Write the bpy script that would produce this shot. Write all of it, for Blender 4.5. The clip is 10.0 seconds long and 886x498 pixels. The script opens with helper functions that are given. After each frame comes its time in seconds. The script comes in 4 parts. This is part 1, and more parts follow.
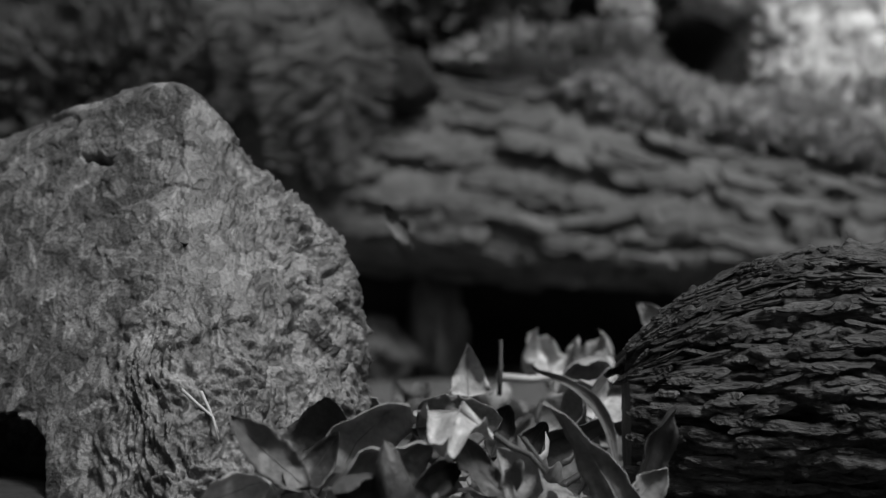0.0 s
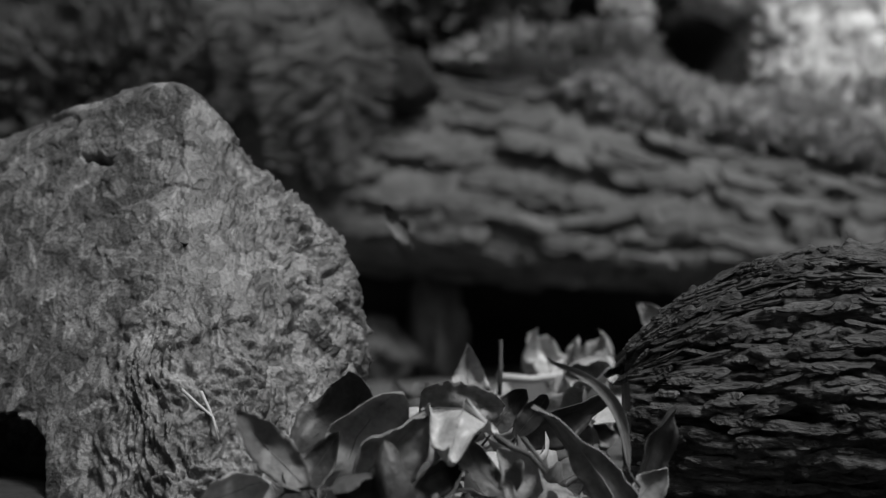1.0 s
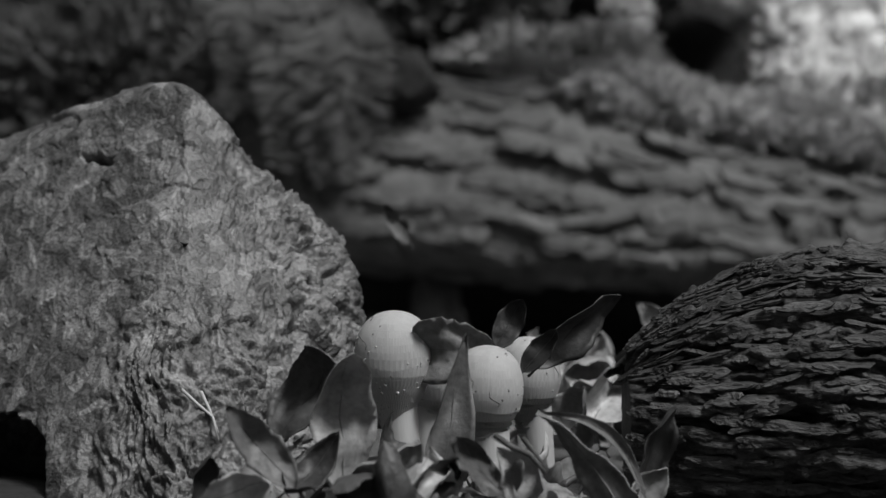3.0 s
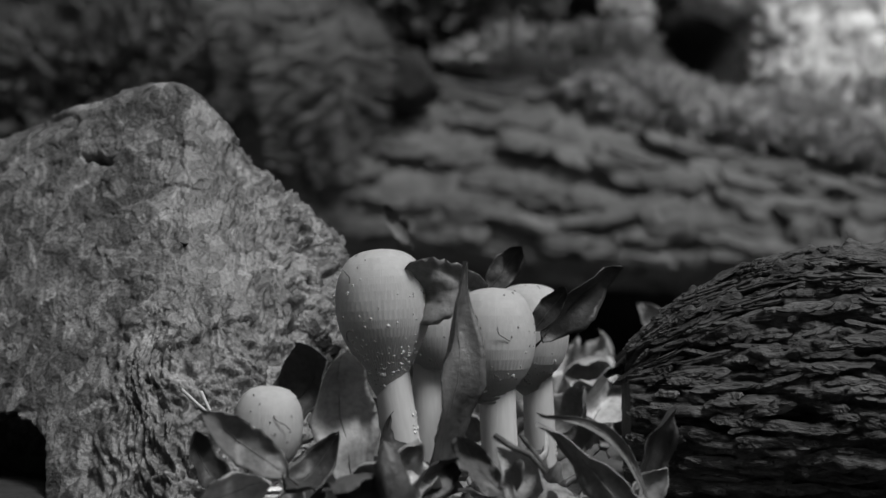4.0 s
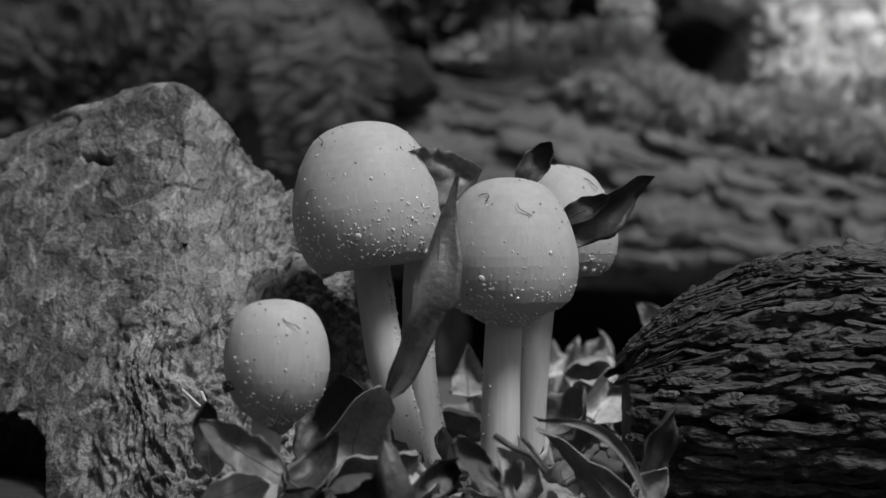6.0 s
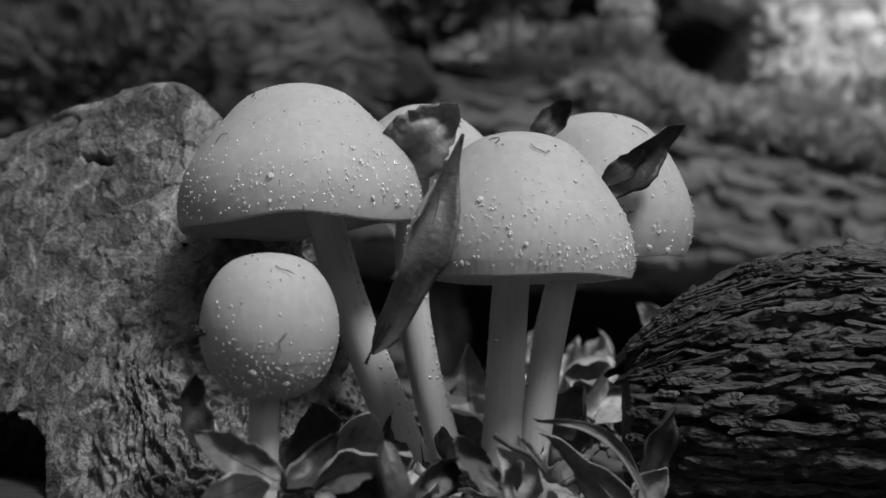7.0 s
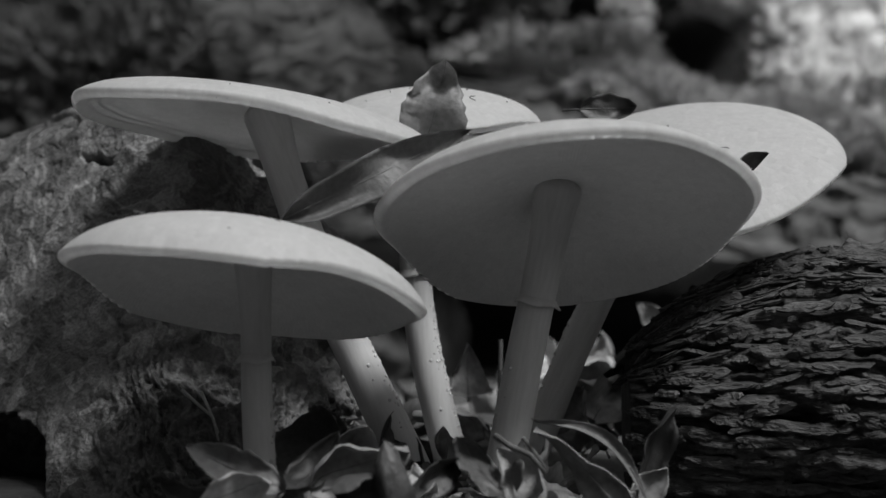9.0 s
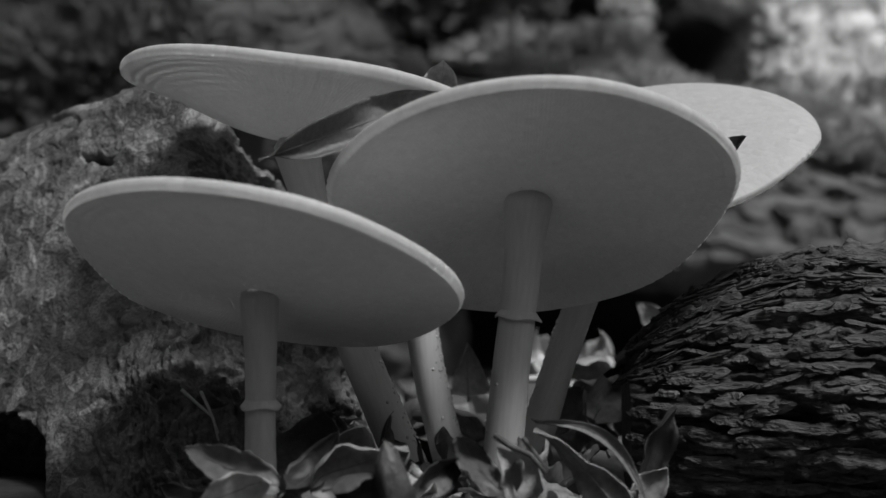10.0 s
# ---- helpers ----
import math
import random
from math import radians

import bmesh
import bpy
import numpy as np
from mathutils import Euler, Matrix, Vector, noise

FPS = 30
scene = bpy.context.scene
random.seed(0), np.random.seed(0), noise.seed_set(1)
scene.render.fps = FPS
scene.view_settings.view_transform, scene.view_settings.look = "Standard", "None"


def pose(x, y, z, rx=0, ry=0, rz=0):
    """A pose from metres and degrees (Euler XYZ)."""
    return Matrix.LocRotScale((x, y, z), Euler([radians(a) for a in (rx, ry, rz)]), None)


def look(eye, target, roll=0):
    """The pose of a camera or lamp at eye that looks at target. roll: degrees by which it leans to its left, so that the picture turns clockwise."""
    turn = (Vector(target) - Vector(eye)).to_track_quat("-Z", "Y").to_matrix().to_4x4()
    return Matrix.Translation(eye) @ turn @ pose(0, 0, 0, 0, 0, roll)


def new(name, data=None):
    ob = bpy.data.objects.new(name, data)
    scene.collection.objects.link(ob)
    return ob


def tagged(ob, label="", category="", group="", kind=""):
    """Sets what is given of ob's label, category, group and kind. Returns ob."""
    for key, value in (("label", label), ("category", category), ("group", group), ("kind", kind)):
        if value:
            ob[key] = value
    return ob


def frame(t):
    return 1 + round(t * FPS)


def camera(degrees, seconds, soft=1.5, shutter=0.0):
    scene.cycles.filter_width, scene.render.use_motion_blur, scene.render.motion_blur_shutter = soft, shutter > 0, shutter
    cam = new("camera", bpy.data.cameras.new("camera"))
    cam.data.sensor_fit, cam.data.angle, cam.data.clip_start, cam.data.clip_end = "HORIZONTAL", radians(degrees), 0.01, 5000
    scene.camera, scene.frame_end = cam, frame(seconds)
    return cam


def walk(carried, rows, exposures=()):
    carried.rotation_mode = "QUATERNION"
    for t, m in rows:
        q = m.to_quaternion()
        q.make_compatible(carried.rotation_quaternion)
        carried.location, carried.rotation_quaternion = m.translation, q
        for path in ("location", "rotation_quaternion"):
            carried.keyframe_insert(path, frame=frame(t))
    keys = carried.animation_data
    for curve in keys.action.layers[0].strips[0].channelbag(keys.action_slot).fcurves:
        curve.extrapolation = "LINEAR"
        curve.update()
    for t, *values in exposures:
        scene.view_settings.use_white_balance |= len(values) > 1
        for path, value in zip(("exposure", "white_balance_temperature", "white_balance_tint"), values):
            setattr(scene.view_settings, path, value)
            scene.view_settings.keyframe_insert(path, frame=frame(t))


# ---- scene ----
# Lengths in the plan are millimetres; MM turns them into metres.
MM = 0.001


def mm(p):
    return Vector(p) * MM


# ---- camera ----
cam = camera(30, 10.0, soft=1.5)
EYE = look((0, -0.2926, 0.045), (0, 0, 0.045))
walk(cam, [(0, EYE), (10, EYE)])
cam.data.dof.use_dof = True
cam.data.dof.focus_distance = 0.292
cam.data.dof.aperture_fstop = 26

# ---- light ----
SUN_DIR = Vector((0.36, -0.36, 0.86)).normalized()
world = bpy.data.worlds.new("world")
scene.world = world
world.use_nodes = True
wn = world.node_tree.nodes
wl = world.node_tree.links
sky = wn.new("ShaderNodeTexSky")
sky.sky_type = "NISHITA"
sky.sun_disc = False
sky.sun_elevation = math.asin(SUN_DIR.z)
sky.sun_rotation = math.atan2(SUN_DIR.x, SUN_DIR.y)
grey = wn.new("ShaderNodeRGBToBW")
wl.new(sky.outputs[0], grey.inputs[0])
wl.new(grey.outputs[0], wn["Background"].inputs["Color"])
wn["Background"].inputs["Strength"].default_value = 0.14

sun = new("sun", bpy.data.lights.new("sun", "SUN"))
sun.data.energy = 3.75
sun.data.angle = radians(16)
sun.matrix_world = look(SUN_DIR * 2, (0, 0, 0))


# ---- materials ----
def material(name, low, high, rough=0.6, scale=40.0, detail=8.0, bump=0.0, bump_scale=None, spread=0.5,
             coat=0.0, fine=None, translucent=0.0, random_tone=0.0, coords="Object", stretch=(1, 1, 1), spec=0.4, grain=0.19, clasts=0.0, offset=0.0):
    """A grey surface: noise between two tones at scale (per metre), a finer grain on top, and relief."""
    m = bpy.data.materials.new(name)
    m.use_nodes = True
    nt = m.node_tree
    n, l = nt.nodes, nt.links
    bsdf = n["Principled BSDF"]
    co = n.new("ShaderNodeTexCoord")
    mp = n.new("ShaderNodeMapping")
    mp.inputs["Scale"].default_value = stretch
    l.new(co.outputs[coords], mp.inputs["Vector"])
    info = n.new("ShaderNodeObjectInfo")
    shift = n.new("ShaderNodeVectorMath")
    shift.operation = "ADD"
    comb = n.new("ShaderNodeCombineXYZ")
    for k in range(3):
        l.new(info.outputs["Random"], comb.inputs[k])
    l.new(mp.outputs[0], shift.inputs[0])
    l.new(comb.outputs[0], shift.inputs[1])
    big = n.new("ShaderNodeTexNoise")
    big.inputs["Scale"].default_value = scale
    big.inputs["Detail"].default_value = detail
    big.inputs["Roughness"].default_value = 0.6
    l.new(shift.outputs[0], big.inputs["Vector"])
    ramp = n.new("ShaderNodeValToRGB")
    ramp.color_ramp.elements[0].position = 0.5 + offset - spread / 2
    ramp.color_ramp.elements[1].position = 0.5 + offset + spread / 2
    ramp.color_ramp.elements[0].color = (low, low, low, 1)
    ramp.color_ramp.elements[1].color = (high, high, high, 1)
    l.new(big.outputs["Fac"], ramp.inputs[0])
    fine_tex = n.new("ShaderNodeTexNoise")
    fine_tex.inputs["Scale"].default_value = fine or scale * 9
    fine_tex.inputs["Detail"].default_value = 4
    l.new(shift.outputs[0], fine_tex.inputs["Vector"])
    speck = n.new("ShaderNodeMapRange")
    speck.inputs["From Min"].default_value = 0.3
    speck.inputs["From Max"].default_value = 0.7
    speck.inputs["To Min"].default_value = 1 - grain
    speck.inputs["To Max"].default_value = 1 + grain
    l.new(fine_tex.outputs["Fac"], speck.inputs["Value"])
    tone = n.new("ShaderNodeMapRange")
    tone.inputs["To Min"].default_value = 1 - random_tone
    tone.inputs["To Max"].default_value = 1 + random_tone
    l.new(info.outputs["Random"], tone.inputs["Value"])
    mul = n.new("ShaderNodeMath")
    mul.operation = "MULTIPLY"
    l.new(speck.outputs[0], mul.inputs[0])
    l.new(tone.outputs[0], mul.inputs[1])
    mix = n.new("ShaderNodeVectorMath")
    mix.operation = "SCALE"
    l.new(ramp.outputs[0], mix.inputs[0])
    l.new(mul.outputs[0], mix.inputs["Scale"])
    if clasts:
        # pale pebbles set in the ground mass
        warp = n.new("ShaderNodeVectorMath")
        warp.operation = "MULTIPLY_ADD"
        warp.inputs[1].default_value = (0.007, 0.007, 0.007)
        l.new(big.outputs["Color"], warp.inputs[0])
        l.new(shift.outputs[0], warp.inputs[2])
        vor = n.new("ShaderNodeTexVoronoi")
        vor.inputs["Scale"].default_value = clasts
        l.new(warp.outputs[0], vor.inputs["Vector"])
        sep = n.new("ShaderNodeSeparateColor")
        l.new(vor.outputs["Color"], sep.inputs[0])
        pick = n.new("ShaderNodeMapRange")
        pick.inputs["From Min"].default_value = 0.25
        pick.inputs["From Max"].default_value = 1.0
        pick.inputs["To Min"].default_value = 0.62
        pick.inputs["To Max"].default_value = 1.9
        l.new(sep.outputs[0], pick.inputs["Value"])
        gain = n.new("ShaderNodeVectorMath")
        gain.operation = "SCALE"
        l.new(mix.outputs[0], gain.inputs[0])
        l.new(pick.outputs[0], gain.inputs["Scale"])
        mix = gain
    l.new(mix.outputs[0], bsdf.inputs["Base Color"])
    bsdf.inputs["Roughness"].default_value = rough
    bsdf.inputs["Specular IOR Level"].default_value = spec
    bsdf.inputs["Coat Weight"].default_value = coat
    if bump:
        add = n.new("ShaderNodeMath")
        add.operation = "MULTIPLY_ADD"
        add.inputs[1].default_value = 0.35
        l.new(fine_tex.outputs["Fac"], add.inputs[0])
        l.new(big.outputs["Fac"], add.inputs[2])
        b = n.new("ShaderNodeBump")
        b.inputs["Strength"].default_value = 1.0
        b.inputs["Distance"].default_value = bump
        l.new(add.outputs[0], b.inputs["Height"])
        l.new(b.outputs[0], bsdf.inputs["Normal"])
    if translucent:
        out = n["Material Output"]
        tr = n.new("ShaderNodeBsdfTranslucent")
        l.new(mix.outputs[0], tr.inputs["Color"])
        ms = n.new("ShaderNodeMixShader")
        ms.inputs[0].default_value = translucent
        l.new(bsdf.outputs[0], ms.inputs[1])
        l.new(tr.outputs[0], ms.inputs[2])
        l.new(ms.outputs[0], out.inputs["Surface"])
    return m


M_ROCK = material("granite", 0.04, 0.115, 0.5, 100, 10, bump=0.0009, spread=0.35, fine=1500, clasts=270, grain=0.42, spec=0.6)
# Paler and darker copies of the stone: sun and shade put into the colour.
M_SUN_STONE = material("sun_tone_stone", 0.32, 0.7, 0.9, 90, 8, bump=0.004, spread=0.3, fine=500)
M_SHADE_STONE = material("shade_tone_stone", 0.03, 0.09, 0.9, 60, 8, bump=0.003, fine=600)
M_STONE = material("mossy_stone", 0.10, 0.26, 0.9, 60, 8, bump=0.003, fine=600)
M_BARK = material("bark", 0.007, 0.122, 0.62, 200, 10, bump=0.0018, spread=0.5, offset=0.08, fine=1800, random_tone=0.25, stretch=(0.35, 1, 1), grain=0.3, spec=0.3)
M_OLD_BARK = material("weathered_bark", 0.055, 0.135, 0.85, 80, 8, bump=0.002, fine=500, random_tone=0.25)
# Moss tones graded by hand: sunlight and shade are put into the colour.
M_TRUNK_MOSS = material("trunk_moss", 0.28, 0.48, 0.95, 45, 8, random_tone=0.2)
M_SUN_MOSS = material("moss", 0.42, 0.75, 0.95, 45, 8, random_tone=0.2)
M_SHADE_MOSS = material("shade_tone_moss", 0.12, 0.26, 0.95, 45, 8, random_tone=0.2)
M_FERN = material("fern_green", 0.05, 0.11, 0.8, 60, 6, random_tone=0.25, translucent=0.2)
# Dark tone of the added wall that keeps low sky light out.
M_SKY_SHIELD = material("forest", 0.02, 0.07, 0.9, 6, 10, bump=0.05, fine=60)
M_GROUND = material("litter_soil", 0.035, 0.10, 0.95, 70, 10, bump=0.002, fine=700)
# Far darker than the ground: the shade in hollows is put into this colour.
M_SHADE_SOIL = material("soil", 0.006, 0.025, 0.95, 70, 10, bump=0.002, fine=700)
M_LEAF = material("dry_leaf", 0.19, 0.35, 0.45, 90, 8, bump=0.0005, fine=900, translucent=0.35, random_tone=0.3)
M_GREY_LEAF = material("grey_leaf", 0.08, 0.17, 0.5, 90, 8, bump=0.0005, fine=900, translucent=0.2, random_tone=0.25)
M_BROWN_LEAF = material("brown_leaf", 0.045, 0.11, 0.5, 90, 8, bump=0.0005, fine=900, translucent=0.1)
M_DARK_LEAF = material("dark_leaf", 0.025, 0.07, 0.5, 90, 8, bump=0.0005, fine=900, translucent=0.1, random_tone=0.3)
M_VEIN = material("leaf_vein", 0.14, 0.24, 0.5, 70, 4)
M_EDGE = material("leaf_edge", 0.17, 0.32, 0.5, 200, 4)
M_PALE_LEAF = material("pale_leaf", 0.30, 0.5, 0.35, 90, 8, bump=0.0006, fine=900, translucent=0.2)
M_TWIG = material("twig", 0.04, 0.10, 0.8, 300, 6, bump=0.0004)
M_STRAW = material("straw", 0.3, 0.42, 0.6, 300, 4)
M_CAP = material("cap_skin", 0.66, 0.80, 0.5, 260, 5, bump=0.00008, fine=1600, translucent=0.64, spec=0.3, grain=0.03)
M_GILL = {(name, thin): material(name + "_gill", 0.62, 0.72, 0.8, 200, 4, translucent=k * thin, grain=0.05, spec=0.1)
          for thin in (1.6, 7.0) for name, k in (("crown_piece", 0.02), ("cap_piece", 0.035), ("margin_piece", 0.05))}
M_STEM = material("stem_skin", 0.44, 0.56, 0.6, 140, 6, bump=0.00015, fine=1500, stretch=(1, 1, 0.15), spec=0.3, grain=0.06, translucent=0.15)
M_BIT = material("dark_bit", 0.02, 0.05, 0.8, 300, 4)
M_WATER = bpy.data.materials.new("water")
M_WATER.use_nodes = True
_w = M_WATER.node_tree.nodes["Principled BSDF"]
_w.inputs["Base Color"].default_value = (1, 1, 1, 1)
_w.inputs["Roughness"].default_value = 0.03
_w.inputs["Transmission Weight"].default_value = 0.6
_w.inputs["IOR"].default_value = 1.33


# ---- mesh helpers ----
def mesh_of(name, bm, *mats):
    me = bpy.data.meshes.new(name)
    bm.normal_update()
    bm.to_mesh(me)
    bm.free()
    for m in mats:
        me.materials.append(m)
    return me


def part(name, data, parent=None, label="", m=None):
    ob = new(name, data)
    if parent is not None:
        ob.parent = parent
    if m is not None:
        ob.matrix_basis = m
    if label:
        ob["label"] = label
    return ob


def smooth(bm, on=True):
    for f in bm.faces:
        f.smooth = on


def loft(bm, rings, close_start=True, close_end=True, mat=0):
    """Skin over rings of equal count; returns the rings of vertices."""
    made = [[bm.verts.new(p) for p in ring] for ring in rings]
    n = len(made[0])
    for a, b in zip(made, made[1:]):
        for i in range(n):
            f = bm.faces.new((a[i], a[(i + 1) % n], b[(i + 1) % n], b[i]))
            f.smooth, f.material_index = True, mat
    if close_start:
        bm.faces.new(list(reversed(made[0]))).material_index = mat
    if close_end:
        bm.faces.new(made[-1]).material_index = mat
    return made


def tube(bm, pts, radii, sides=8, mat=0):
    """A round rod through points (metres)."""
    rings = []
    for i, p in enumerate(pts):
        a = pts[max(i - 1, 0)]
        b = pts[min(i + 1, len(pts) - 1)]
        q = (Vector(b) - Vector(a)).to_track_quat("Z", "Y")
        rings.append([Vector(p) + q @ Vector((radii[i] * math.cos(2 * math.pi * k / sides),
                                              radii[i] * math.sin(2 * math.pi * k / sides), 0)) for k in range(sides)])
    return loft(bm, rings, mat=mat)


def fbm(p, scale, octaves=5, gain=0.5):
    v, amp, f = 0.0, 1.0, scale
    for _ in range(octaves):
        v += amp * noise.noise(Vector(p) * f)
        amp *= gain
        f *= 2.1
    return v


def terrace(v, steps):
    k = v * steps
    f = k - math.floor(k)
    return (math.floor(k) + min(1.0, f * 4)) / steps


# ---- ground ----
def build_ground():
    bm = bmesh.new()
    nx, ny = 170, 170
    xs = [math.copysign(abs(a) ** 2.2, a) * 40 + a * 0.35 for a in np.linspace(-1, 1, nx)]
    ys = [0.1 + math.copysign(abs(a) ** 2.6, a) * 40 + a * 0.4 for a in np.linspace(-1, 1, ny)]
    grid = []
    for y in ys:
        row = []
        for x in xs:
            z = 0.0035 * fbm((x, y, 0), 18, 4) - 0.002
            # a hollow under the fallen trunk, then the rise of the bank
            z -= 0.055 * max(0.0, min(1.0, (y - 0.2) / 0.15)) * max(0.0, min(1.0, (1.6 - y) / 0.3)) * max(0.0, min(1.0, (1.2 - abs(x)) / 0.3))
            far = max(0.0, min(1.0, (y - 1.2) / 0.5))
            z += 0.06 * far * (1 + 0.6 * fbm((x * 3, y * 3, 3), 1.2, 4))
            row.append(bm.verts.new((x, y, z)))
        grid.append(row)
    for a, b in zip(grid, grid[1:]):
        for i in range(nx - 1):
            bm.faces.new((a[i], a[i + 1], b[i + 1], b[i])).smooth = True
    g = part("ground", mesh_of("ground", bm, M_GROUND))
    tagged(g, "dark damp forest soil under leaf litter", "ground", kind="structure")


# ---- rock ----
def facet(p, scale):
    """Broken faces: in each cell of a Voronoi pattern the height runs along its own slope."""
    q = p * scale
    dist, where = noise.voronoi(q)
    cell = where[0]
    tilt = noise.cell_vector(cell * 7.3 + Vector((0.5, 0.5, 0.5))) - Vector((0.5, 0.5, 0.5))
    return max(-0.8, min(0.8, (q - cell).dot(tilt) * 1.6 + tilt.z * 0.5))


def lean_back(p):
    """Slides a point of the boulder away from the eye, the farther the higher and the more to the left it lies, so that its front slopes back and turns aside."""
    eye = Vector((0, -0.2926, 0.045))
    return eye + (p - eye) * (0.93 + 1.0 * p.z + 1.6 * max(0.0, -0.05 - p.x))


def build_rock():
    # the corners of the rough block
    pts = [(-34, 24, -3), (-16, 48, -3), (-40, 95, -3), (-95, 115, -3), (-125, 115, 12),
           (-130, 60, 34), (-100, 20, -5), (-75, 10, -5), (-63, 6, -3), (-48, 8, -4), (-66, 40, -4), (-32, 22, 7), (-21, 46, 13), (-17, 50, 30),
           (-20, 52, 43), (-24, 52, 51), (-32, 50, 58), (-43, 44, 72), (-51, 42, 78), (-60, 48, 79),
           (-80, 50, 73), (-91, 48, 67), (-115, 50, 58), (-45, 34, 54), (-40, 28, 39), (-37, 24, 23),
           (-65, 33, 47), (-73, 28, 23), (-58, 24, 23), (-60, 90, 60), (-35, 85, 50), (-110, 95, 45), (-25, 80, 30)]
    bm = bmesh.new()
    for p in pts:
        bm.verts.new(lean_back(mm(p)))
    bmesh.ops.convex_hull(bm, input=bm.verts)
    bmesh.ops.delete(bm, geom=list({v for v in bm.verts if not v.link_faces}), context="VERTS")
    bmesh.ops.triangulate(bm, faces=bm.faces)
    for k in range(9):
        long_edges = [e for e in bm.edges if e.calc_length() > (0.0006 if e.verts[0].co.y < 0.045 + 0.3 * e.verts[0].co.z + 0.7 * max(0.0, -0.05 - e.verts[0].co.x) else 0.006)]
        if not long_edges:
            break
        bmesh.ops.subdivide_edges(bm, edges=long_edges, cuts=1)
        bmesh.ops.triangulate(bm, faces=[f for f in bm.faces if len(f.verts) > 3])
        if k > 2:
            bmesh.ops.smooth_vert(bm, verts=bm.verts, factor=0.5, use_axis_x=True, use_axis_y=True, use_axis_z=True)
    notch = lean_back(mm((-38.9, 48.0, 62.6)))
    hole = lean_back(mm((-69.2, 40.0, 62.7)))
    corner = lean_back(mm((-72.8, 28.0, 9.8)))
    for v in bm.verts:
        k = math.exp(-((v.co - notch).length / 0.011) ** 2)
        v.co += mm((-3.0, 0, -2.6)) * k
    bm.normal_update()
    for v in bm.verts:
        p = v.co.copy()
        ridge = -0.040 - (0.07 - p.z) * -0.16
        right = max(0.0, min(1.0, (p.x - ridge + 0.006) / 0.012))
        lowish = max(0.0, min(1.0, (0.040 - p.z) / 0.02)) * max(0.0, min(1.0, (p.x + 0.066) / 0.014))
        rough = max(right, lowish)
        # split faces: steep runnels on the broken side, blunt facets on the weathered one
        warp = 0.004 * noise.noise(p * 90)
        q = Vector((p.x + 0.30 * p.z + 1.5 * warp, p.y * 0.5, p.z * 0.34 + 0.8 * warp))
        run = 1 - 1.7 * abs(fbm(q + Vector((3, 1, 2)), 230, 4, 0.6))
        lumps = 1 - 1.8 * abs(fbm(p + Vector((warp, warp, 5)), 300, 3, 0.6))
        lean = Vector((p.x + 0.35 * p.z * rough, p.y, p.z * (1 - 0.45 * rough)))
        big, small = facet(lean, 75), facet(lean + Vector((warp, warp, 0)), 230)
        tiny = facet(lean, 520)
        pits = min(0.0, fbm(p, 120, 2) + 0.5)
        d = 0.0020 * fbm(p, 24, 3) + 0.0022 * big * (0.45 + 1.0 * rough) + 0.0011 * small * (0.4 + 0.9 * rough) + 0.0005 * tiny * (0.4 + 0.6 * rough) + rough * 0.0018 * (run - 0.6) + (0.0001 + 0.0002 * rough) * lumps + (0.0008 + 0.0014 * rough) * pits
        c = p - hole
        d -= 0.006 * math.exp(-(c.x / 0.0026) ** 2 - ((c.z + 0.2 * c.x + 0.0009 * noise.noise(p * 500)) / (0.0006 + 0.0003 * noise.noise(p * 260))) ** 2)
        v.co += v.normal * d
        # the hollow under its foot
        e = p - corner
        jag = 0.0035 * fbm(p, 110, 3)
        k = max(0.0, min(1.0, (jag - e.x - 0.25 * e.z) / 0.002)) * max(0.0, min(1.0, (jag - e.z - 0.15 * e.x) / 0.002))
        if p.y < 0.06:
            v.co.y += 0.045 * k
    smooth(bm)
    rock = part("rock", mesh_of("rock", bm, M_ROCK))
    tagged(rock, "large rough grey granite boulder resting on the forest floor", "rock")


def lump(name, centre, radii, seed, amp, mat, label, category, res=4):
    """A weathered stone or clod with its base buried."""
    bm = bmesh.new()
    bmesh.ops.create_icosphere(bm, subdivisions=res, radius=1.0)
    off = Vector((seed * 3.1, seed * 1.7, seed))
    for v in bm.verts:
        n = v.co.normalized()
        k = 1 + amp * fbm(n + off, 1.6, 4)
        v.co = mm(centre) + Vector((n.x * radii[0], n.y * radii[1], n.z * radii[2])) * k * MM
    smooth(bm)
    return tagged(part(name, mesh_of(name, bm, mat)), label, category)


